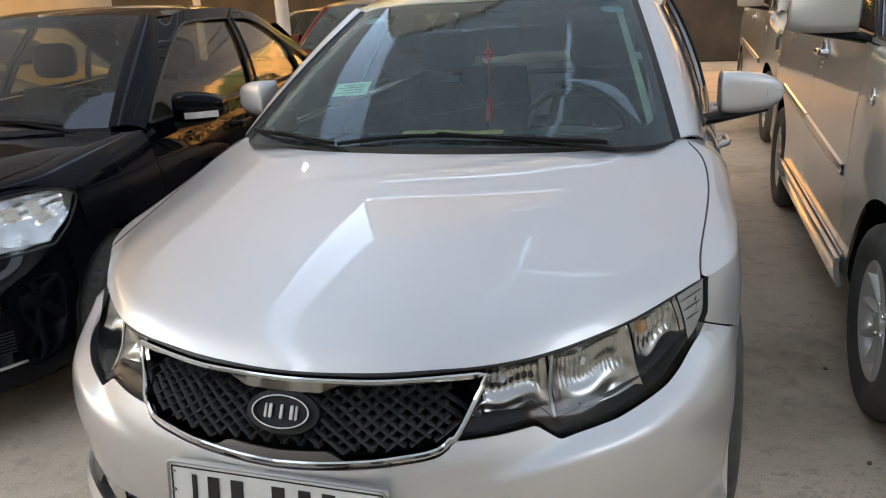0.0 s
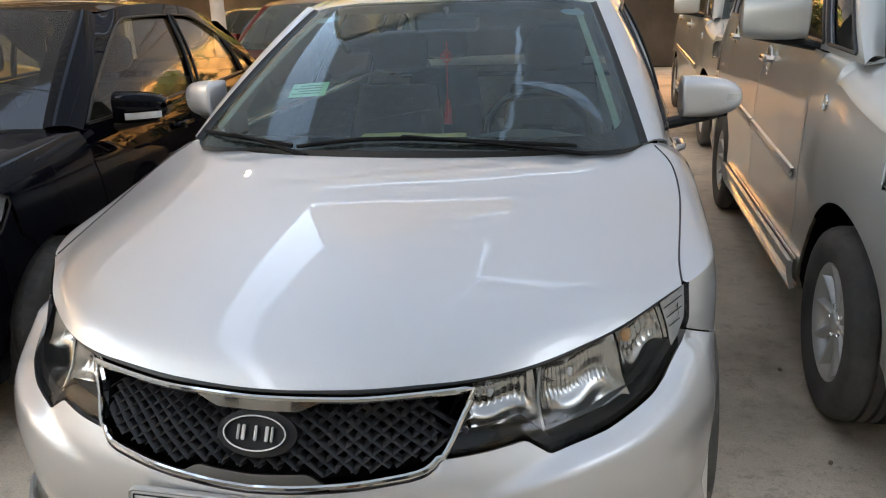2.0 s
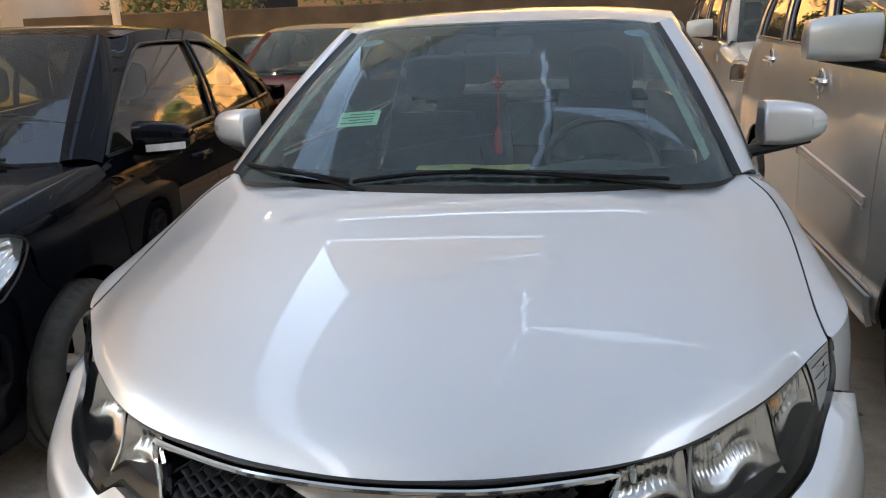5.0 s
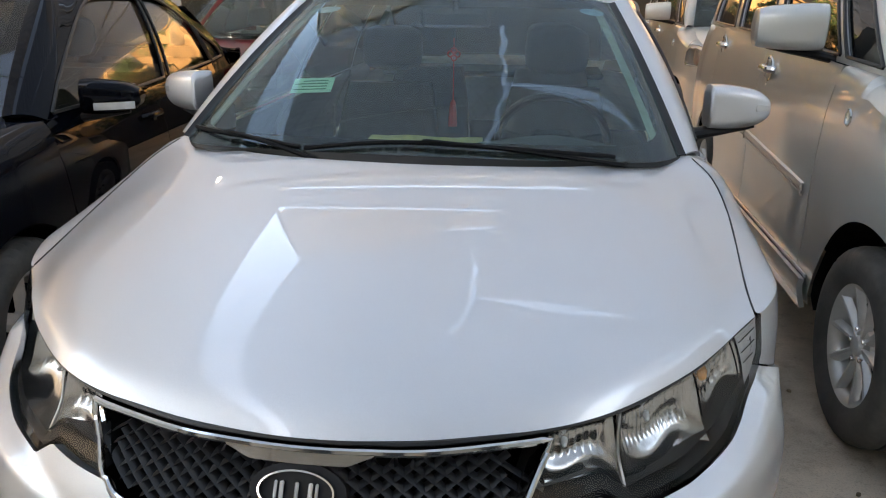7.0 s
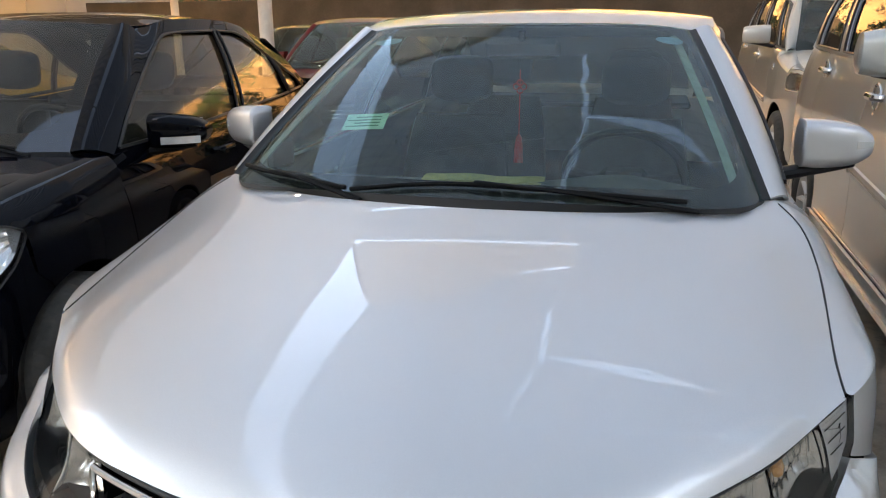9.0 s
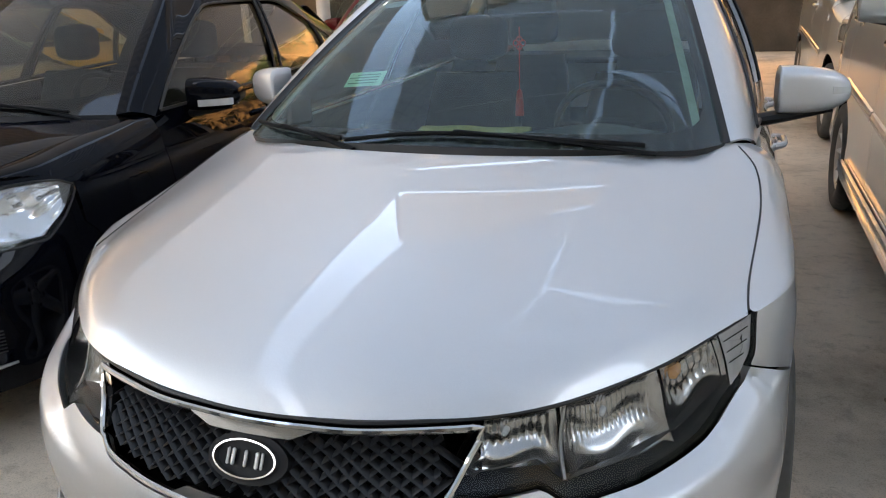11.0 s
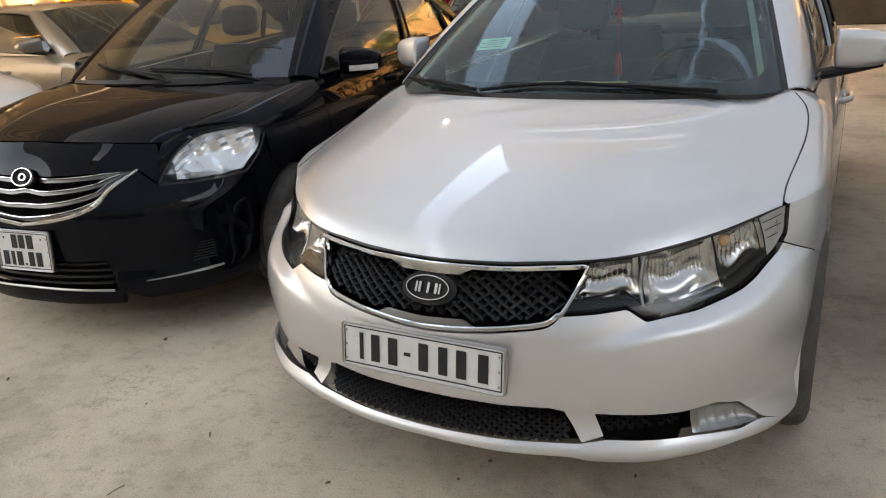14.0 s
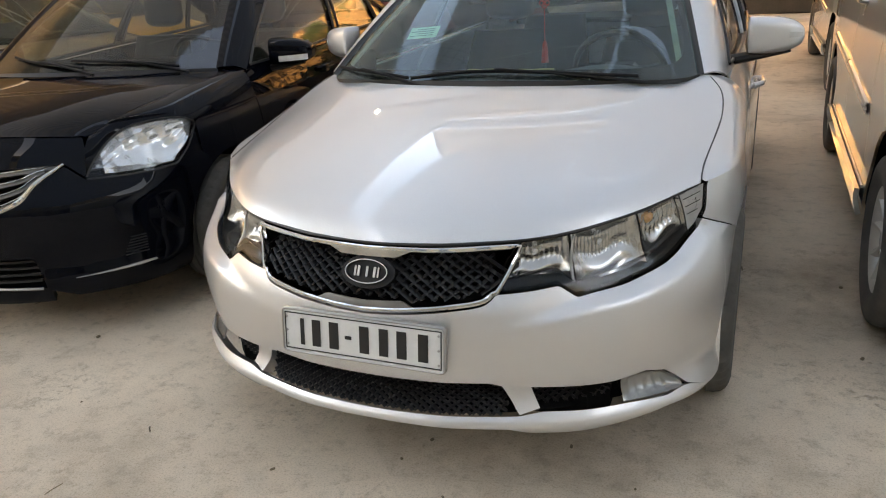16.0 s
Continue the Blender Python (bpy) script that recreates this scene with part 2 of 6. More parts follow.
class Mesh:
    def __init__(self):
        self.v, self.f = [], []

    def add(self, v, f):
        o = len(self.v)
        self.v += [tuple(map(float, p)) for p in v]
        self.f += [[i + o for i in g] for g in f]
        return self

    def grid(self, g, skirt=0.0, wrap=False, flip=False, cap=False):
        """A sheet over a grid of points, with a rim of the given depth turned inwards."""
        g = np.asarray(g, float)
        a, b = g.shape[:2]
        at = lambda i, j: i * b + j % b
        f = [[at(i, j), at(i + 1, j), at(i + 1, j + 1), at(i, j + 1)] for i in range(a - 1) for j in range(b if wrap else b - 1)]
        v = list(g.reshape(-1, 3))
        if skirt:
            du, dv = np.gradient(g, axis=0), np.gradient(g, axis=1)
            n = np.cross(du, dv)
            n /= np.linalg.norm(n, axis=-1, keepdims=True) + 1e-9
            if flip:
                n = -n
            loop = [(i, 0) for i in range(a)] + [(a - 1, j) for j in range(1, b)] + [(i, b - 1) for i in range(a - 2, -1, -1)] + [(0, j) for j in range(b - 2, 0, -1)]
            o = len(v)
            v += [g[i, j] - n[i, j] * skirt for i, j in loop]
            k = len(loop)
            for s in range(k):
                t = (s + 1) % k
                f.append([at(*loop[t]), at(*loop[s]), o + s, o + t])
        if flip:
            f = [x[::-1] for x in f]
        return self.add(v, f)

    def tube(self, path, r, n=8, flat=1.0):
        """A closed tube along a path; r may vary along it."""
        p = np.array(path, float)
        t = np.gradient(p, axis=0)
        t /= np.linalg.norm(t, axis=1, keepdims=True) + 1e-12
        up = np.array((0, 0, 1.0))
        if abs(t[:, 2]).max() > 0.95:
            up = np.array((0.3, 1.0, 0.1))
        r = np.broadcast_to(r, (len(p),))
        rows = []
        for i in range(len(p)):
            s = np.cross(t[i], up)
            s /= np.linalg.norm(s) + 1e-12
            w = np.cross(s, t[i])
            rows.append([p[i] + r[i] * (math.cos(q) * s + flat * math.sin(q) * w) for q in np.linspace(0, 2 * math.pi, n, endpoint=False)])
        o = len(self.v)
        self.grid(rows, wrap=True, flip=True)
        self.f += [[o + j for j in range(n)], [o + (len(p) - 1) * n + n - 1 - j for j in range(n)]]
        return self

    def lathe(self, prof, n=48, wob=None, cap=False):
        """A turned form about the x axis; prof: (radius, x). wob(k, i): change of the radius at profile point k and step i."""
        rows = [[(x, (r + (wob(k, i) if wob else 0)) * math.cos(2 * math.pi * i / n), (r + (wob(k, i) if wob else 0)) * math.sin(2 * math.pi * i / n)) for i in range(n)] for k, (r, x) in enumerate(prof)]
        return self.grid(rows, wrap=True)

    def box(self, size, m=None, bevel=0.004):
        """A box with chamfered edges, about its centre."""
        x, y, z = (s / 2 for s in size)
        c = min(bevel, x * 0.9, y * 0.9, z * 0.9)
        v, f = [], []
        for k, (a, b, d) in enumerate(((x, y - c, z - c), (x - c, y, z - c), (x - c, y - c, z))):
            for sx in (-1, 1):
                for sy in (-1, 1):
                    for sz in (-1, 1):
                        v.append((a * sx, b * sy, d * sz))
        bmx = bmesh.new()
        bv = [bmx.verts.new(p) for p in v]
        bmesh.ops.convex_hull(bmx, input=bv)
        bmesh.ops.recalc_face_normals(bmx, faces=bmx.faces[:])
        bmesh.ops.dissolve_limit(bmx, angle_limit=0.01, verts=bmx.verts[:], edges=bmx.edges[:])
        bmx.verts.index_update()
        mm = m or Matrix()
        self.add([mm @ q.co for q in bmx.verts], [[q.index for q in g.verts] for g in bmx.faces])
        bmx.free()
        return self

    def solid(self, outline, depth, m=None):
        """A plate: an outline in x, z, given a depth towards +y."""
        k = len(outline)
        mm = m or Matrix()
        v = [mm @ Vector((x, 0, z)) for x, z in outline] + [mm @ Vector((x, depth, z)) for x, z in outline]
        area = sum(outline[i][0] * outline[(i + 1) % k][1] - outline[(i + 1) % k][0] * outline[i][1] for i in range(k))
        f = [list(range(k)), list(range(2 * k - 1, k - 1, -1))] + [[(i + 1) % k, i, k + i, k + (i + 1) % k] for i in range(k)]
        return self.add(v, f if area > 0 else [x[::-1] for x in f])

    def moved(self, m):
        self.v = [tuple(m @ Vector(p)) for p in self.v]
        return self

    def mirrored(self):
        out = Mesh()
        return out.add([(-x, y, z) for x, y, z in self.v], [g[::-1] for g in self.f])

    def data(self, name, material, angle=35):
        me = bpy.data.meshes.new(name)
        me.from_pydata(self.v, [], self.f)
        me.materials.append(material)
        me.shade_smooth()
        me.set_sharp_from_angle(angle=radians(angle))
        me.update()
        return me


def part(name, mesh, material, parent=None, label="", angle=35):
    ob = new(name, mesh.data(name, material, angle))
    if parent is not None:
        ob.parent = parent
    if label:
        tagged(ob, label)
    return ob


def thing(name, label, category, m=None, group="", kind=""):
    ob = new(name)
    ob.empty_display_size = 0.2
    if m is not None:
        ob.matrix_world = m
    return tagged(ob, label, category, group, kind)


def shell(name, mesh, material, label="", category="", kind="structure", group="", angle=35):
    return tagged(part(name, mesh, material, None, "", angle), label, category, group, kind)


# ---------- car skin: a plan outline with a vertical profile ----------
class Skin:
    def __init__(self, plan, front, side, blend):
        c = smooth_path([(-plan[1][0], plan[1][1])] + list(plan))[12:]
        self.c, self.u = c, np.r_[0, np.cumsum(np.hypot(*np.diff(c, axis=0).T))]
        self.front, self.side, self.blend = pchip(front), pchip(side), blend

    def plan(self, a):
        return np.array([np.interp(a, self.u, self.c[:, 0]), np.interp(a, self.u, self.c[:, 1])])

    def at(self, u, z, inset=0.0):
        """The point at u metres round from the nose (left of it negative) and height z."""
        a = abs(u)
        x, y = self.plan(a)
        t = self.plan(a + 0.02) - self.plan(max(a - 0.02, 0)) if a > 0.02 else np.array((1.0, 0.0))
        t = t / np.hypot(*t)
        k = min(max((a - self.blend[0]) / (self.blend[1] - self.blend[0]), 0), 1)
        k = k * k * (3 - 2 * k)
        end = self.u[-1] - a
        d = self.front(z) * (1 - k) + self.side(z) * k - inset
        if end < 0.35:
            d -= 0.02 * (1 - end / 0.35)
        return np.array([math.copysign(1, u if u else 1) * (x + d * t[1]), y - d * t[0], z])

    def along(self, y):
        """u of the place on the side with that y."""
        half = np.argmax(self.c[:, 1])
        return float(np.interp(y, self.c[:half, 1], self.u[:half]))

    def sheet(self, us, low, high, rows=8, inset=0.0, skirt=0.0, mesh=None):
        """A sheet of skin over the steps us, between the curves low(|u|) and high(|u|)."""
        mesh = mesh or Mesh()
        off = inset if callable(inset) else (lambda u, z: inset)
        g = []
        for u in us:
            lo, hi = low(abs(u)), high(abs(u))
            g.append([self.at(u, z, off(abs(u), z)) for z in np.linspace(lo, hi, rows)])
        return mesh.grid(g, skirt)


# ---------- car parts ----------
def make_wheel(root, x, y, r, rim, style="five", width=0.2, turn=0.0, alloy=None):
    """A wheel at x (outer face), y; the sign of x gives the side."""
    s = 1 if x > 0 else -1
    m = pose(x, y, r, 0, 0, 0 if s > 0 else 180) @ pose(0, 0, 0, turn)
    w = width
    a = Mesh()
    a.lathe([(rim - 0.012, -w + 0.02), (rim - 0.03, -w * 0.5), (rim - 0.035, -0.05), (rim - 0.02, -0.022), (rim - 0.002, -0.012), (rim + 0.006, -0.008), (rim + 0.006, -0.016), (rim - 0.004, -0.03)], 48)
    n = {"five": 5, "ten": 10, "seven": 7}[style]
    for k in range(n):
        q = 2 * math.pi * k / n
        wide0, wide1 = (0.016, 0.021) if n == 10 else (0.045, 0.032)
        if n == 7:
            wide0, wide1 = 0.036, 0.028
        g = []
        for t in np.linspace(0, 1, 7):
            rad = 0.02 + (rim - 0.024) * t
            half = wide0 + (wide1 - wide0) * t
            half = min(half, rad * math.sin(math.pi / n) * 1.02)
            dish = -0.035 + 0.020 * t ** 2
            g.append([(dish - 0.022 * abs(e) ** 3, rad, half * e) for e in (-1, -0.8, -0.3, 0.3, 0.8, 1)])
        g = np.array(g)
        c, d = math.cos(q), math.sin(q)
        g = np.stack([g[..., 0], g[..., 1] * c - g[..., 2] * d, g[..., 1] * d + g[..., 2] * c], -1)
        a.grid(g, 0.02, flip=False)
    a.lathe([(0.001, -0.022), (0.024, -0.022), (0.032, -0.027), (0.036, -0.04), (0.075, -0.045), (0.08, -0.06)], 24)
    wheel = part("wheel", a.moved(m), alloy or ALLOY, root)
    for k in range(5):
        q = 2 * math.pi * (k + 0.5) / 5
        nuts = Mesh()
        nuts.lathe([(0.0005, -0.026), (0.007, -0.027), (0.009, -0.03), (0.009, -0.05)], 8)
        nn = 8 * 4
        for i in range(len(nuts.v) - nn, len(nuts.v)):
            p = nuts.v[i]
            nuts.v[i] = (p[0], p[1] + 0.055 * math.cos(q), p[2] + 0.055 * math.sin(q))
        part("wheel_nut", nuts.moved(m), CHROME, wheel)
    # disc in near-black so the gaps between the spokes look shaded
    part("brake_disc", Mesh().lathe([(0.0005, -0.075), (rim * 0.72, -0.078), (rim * 0.72, -0.095)], 32).moved(m), DARK, wheel)
    t = Mesh()
    sh = r - 0.012
    prof = [(rim - 0.004, -0.012), (rim + 0.02, 0.002), (rim + (r - rim) * 0.45, 0.010), (sh - 0.02, 0.004), (sh - 0.005, -0.004), (sh + 0.006, -0.018), (r - 0.002, -0.034)]
    c = 0.04
    while c < w - 0.045:
        prof += [(r, -c), (r, -c - 0.023), (r - 0.014, -c - 0.0245), (r - 0.014, -c - 0.0345)]
        c += 0.036
    prof += [(r - 0.002, -w + 0.034), (sh, -w + 0.012), (rim + 0.03, -w), (rim - 0.01, -w + 0.012)]
    t.lathe(prof, 120, wob=lambda k, i: -0.007 if i % 3 == 0 and 4 <= k <= 6 else 0.0)
    part("tyre", t.moved(m), RUBBER, wheel)
    return wheel


def make_mirror(root, m, paint_mat, size=(0.20, 0.09, 0.125), indicator=True, tip=0.3, arm=True, side=1):
    """A door mirror; its inner end at the pose m, reaching along +x."""
    L, D, H = size
    prof = pchip([(0, 0.96), (0.25, 1.0), (0.58, 1 - 0.10 * (1 - tip)), (0.78, 1 - 0.30 * (1 - tip)), (0.92, 1 - 0.66 * (1 - tip)), (1, tip), (1.02, tip * 0.75), (1.035, tip * 0.25)])
    rows = []
    for t in np.r_[-0.03, -0.015, np.linspace(0, 1, 15), 1.02, 1.035]:
        k = prof(t) if t >= 0 else (0.6 if t < -0.02 else 0.88)
        row = []
        for q in np.linspace(0, 2 * math.pi, 28, endpoint=False):
            cx, cz = math.cos(q), math.sin(q)
            e = 0.55
            px, pz = math.copysign(abs(cx) ** e, cx), math.copysign(abs(cz) ** e, cz)
            y = (px * 0.5 if px > 0 else px * 0.5) * D * (0.55 + 0.45 * k)
            if px > 0.8:
                y = D * 0.35
            row.append((t * L, y + 0.03 * t * t, pz * 0.5 * H * k + 0.012 * (1 - t) * (1 if pz > 0 else 0)))
        rows.append(row)
    a = Mesh().grid(rows, wrap=True)
    o = len(a.v) - 28
    a.f += [list(range(27, -1, -1)), [o + j for j in range(28)]]
    flip = pose(0, 0, 0) if side > 0 else Matrix.Diagonal((-1, 1, 1, 1))
    body = part("door_mirror", a.moved(m @ flip), paint_mat, root)
    g = Mesh()
    g.box((L * 0.82, 0.006, H * 0.78), pose(L * 0.47, D * 0.35 + 0.012, 0, 0, 0, 8), 0.002)
    part("mirror_glass", g.moved(m @ flip), CHROME, body)
    if arm:
        b = Mesh()
        pts = [(-0.09, -0.005, -H * 0.72), (0.0, 0.0, -H * 0.60), (L * 0.4, 0.005, -H * 0.52), (L * 0.80, 0.015, -H * 0.44)]
        b.tube(smooth_path(pts), np.interp(np.linspace(0, 1, 37), [0, 0.3, 1], [0.036, 0.036, 0.014]), 10, 0.55)
        b.box((0.03, 0.11, 0.10), pose(-0.085, 0.0, -H * 0.62), 0.012)
        part("mirror_base", b.moved(m @ flip), PLASTIC, body)
    if indicator:
        i = Mesh()
        rows = []
        for t in np.linspace(0, 1, 8):
            k = prof(0.74 + 0.25 * t)
            rows.append([((0.74 + 0.25 * t) * L, -D * 0.5 * (0.55 + 0.45 * k) - 0.0015 + 0.03 * (0.74 + 0.25 * t) ** 2, z * (1 - 0.3 * t)) for z in (-0.006, 0.0, 0.010, 0.016)])
        i.grid(rows, 0.003)
        part("side_indicator", i.moved(m @ flip), LENS_WHITE, body)
    return body


LENS_WHITE = varied(mat("indicator_lens", (0.7, 0.7, 0.68), 0.15, 0.2, 1.0), (0.7, 0.7, 0.68), 0.1, 30, 200)


def make_seat(root, x, y, z=0.35, cover=None, name="seat"):
    """A car seat facing -y: cushion, backrest, head restraint."""
    cover = cover or FABRIC
    a = Mesh()
    back = []
    for t in np.linspace(0, 1, 9):
        w, d = 0.25 * (1 - 0.25 * t ** 2), 0.06 * (1 - 0.4 * t)
        row = []
        for q in np.linspace(0, 2 * math.pi, 20, endpoint=False):
            cx, cy = math.cos(q), math.sin(q)
            row.append((x + w * math.copysign(abs(cx) ** 0.6, cx), y + 0.25 + 0.18 * t + d * math.copysign(abs(cy) ** 0.7, cy), z + 0.12 + 0.56 * t))
        back.append(row)
    a.grid(back, wrap=True)
    o = len(a.v) - 20
    a.f.append([o + j for j in range(20)])
    a.box((0.5, 0.5, 0.16), pose(x, y, z, -6), 0.05)
    ob = part(name, a, cover, root)
    h = Mesh()
    rows = []
    for t in np.linspace(0, 1, 17):
        k = (1 - abs(2 * min(max(t, 0.01), 0.99) - 1) ** 5) ** 0.35
        rows.append([(x + 0.135 * k * math.copysign(abs(math.cos(q)) ** 0.6, math.cos(q)), y + 0.47 + 0.05 * k * math.sin(q) + 0.02 * t, z + 0.73 + 0.19 * t) for q in np.linspace(0, 2 * math.pi, 20, endpoint=False)])
    h.grid(rows, wrap=True)
    h.f += [[j for j in range(19, -1, -1)], [320 + j for j in range(20)]]
    part("head_restraint", h, cover, ob)
    return ob


def make_steering(root, x, y, z):
    a = Mesh()
    ring = [(x + 0.18 * math.cos(q), y - 0.10 * math.sin(q) * 0.9, z + 0.16 * math.sin(q)) for q in np.linspace(0, 2 * math.pi, 41)]
    a.tube(ring, 0.014, 8)
    for q in (0.1, math.pi - 0.1, -math.pi / 2):
        a.tube([(x, y + 0.01, z - 0.02), (x + 0.17 * math.cos(q), y - 0.085 * math.sin(q), z + 0.15 * math.sin(q))], 0.02, 8)
    a.box((0.17, 0.07, 0.12), pose(x, y + 0.005, z - 0.02, -35), 0.03)
    return part("steering_wheel", a, PLASTIC, root)


def make_wiper(root, path, arm_from):
    a = Mesh()
    p = smooth_path(path)
    a.tube(p, 0.0055, 6, 1.2)
    mid = p[len(p) // 2]
    a.tube(smooth_path([arm_from, (np.array(arm_from) * 0.45 + mid * 0.55) + (0, -0.004, 0.008), mid + (0, -0.002, 0.008)]), np.linspace(0.011, 0.006, 25), 6, 0.6)
    a.box((0.022, 0.014, 0.008), Matrix.Translation(Vector(mid + (0, 0, 0.006))), 0.003)
    return part("wiper", a, WIPERBLACK, root)


def ellipse(cx, cz, rx, rz, n=32):
    return [(cx + rx * math.cos(q), cz + rz * math.sin(q)) for q in np.linspace(0, 2 * math.pi, n, endpoint=False)]


def ring_mesh(rx, rz, w, depth, n=40, mesh=None):
    """A raised ring in x, z with a rounded front towards -y."""
    mesh = mesh or Mesh()
    rows = []
    for q in np.linspace(0, 2 * math.pi, n, endpoint=False):
        c, s = math.cos(q), math.sin(q)
        rows.append([((rx + o) * c, -d, (rz + o) * s) for o, d in ((w / 2, 0), (w / 2, depth * 0.5), (w * 0.25, depth), (-w * 0.25, depth), (-w / 2, depth * 0.5), (-w / 2, 0))])
    rows.append(rows[0])
    return mesh.grid(np.array(rows)[::-1])


def make_plate(root, m, w, h, bars, frame=0.004, label="white number plate with black characters as bars"):
    """A number plate about the pose m, facing -y, with bars: (x, z, width, height)."""
    def rounded(a, b, r):
        out = []
        for cx, cz, q0 in ((a - r, b - r, 0), (-a + r, b - r, 90), (-a + r, -b + r, 180), (a - r, -b + r, 270)):
            out += [(cx + r * math.cos(radians(q0 + d)), cz + r * math.sin(radians(q0 + d))) for d in (0, 30, 60, 90)]
        return out
    p = part("number_plate", Mesh().solid(rounded(w / 2, h / 2, 0.008), 0.006, pose(0, -0.006, 0)).moved(m), PLATE, root, label)
    fr = Mesh()
    o, i = rounded(w / 2 + frame, h / 2 + frame, 0.012), rounded(w / 2 - 0.002, h / 2 - 0.002, 0.007)
    rows = [[(a[0], 0.004, a[1]), (a[0], -0.007, a[1]), ((a[0] + b[0]) / 2, -0.010, (a[1] + b[1]) / 2), (b[0], -0.008, b[1]), (b[0], -0.003, b[1])] for a, b in zip(o, i)]
    rows.append(rows[0])
    fr.grid(np.array(rows)[::-1])
    part("plate_frame", fr.moved(m), SATIN, p)
    line = Mesh()
    for a, b, c, d in ((0, h / 2 - 0.009, w - 0.014, 0.003), (0, -h / 2 + 0.009, w - 0.014, 0.003), (w / 2 - 0.008, 0, 0.003, h - 0.018), (-w / 2 + 0.008, 0, 0.003, h - 0.018)):
        line.box((c, 0.0016, d), pose(a, -0.0075, b), 0.0003)
    part("plate_border", line.moved(m), INK, p)
    for x, z, bw, bh in bars:
        part("character_bar", Mesh().box((bw, 0.002, bh), pose(x, -0.0078, z), 0.0008).moved(m), INK, p)
    for sx in (-1, 1):
        for z in (-h * 0.33, 0.0, h * 0.33):
            sc = Mesh()
            sc.lathe([(0.0004, -0.003), (0.003, -0.002), (0.0035, 0.0)], 8)
            for q in range(len(sc.v) - 24, len(sc.v)):
                v = sc.v[q]
                sc.v[q] = (v[1] + sx * (w / 2 - 0.014), v[0] - 0.0085, v[2] + z)
            part("plate_screw", sc.moved(m), SATIN, p)
    return p


def frame_on(skin, u, z):
    """The pose on a skin with y inwards: x along, z up the surface."""
    p = skin.at(u, z)
    du = Vector(skin.at(u + 0.02, z) - skin.at(u - 0.02, z)).normalized()
    dz = Vector(skin.at(u, z + 0.02) - skin.at(u, z - 0.02)).normalized()
    n = dz.cross(du).normalized()
    dz = du.cross(n).normalized()
    n = dz.cross(du).normalized()
    return Matrix.Translation(Vector(p)) @ Matrix((du, n, dz)).transposed().to_4x4()


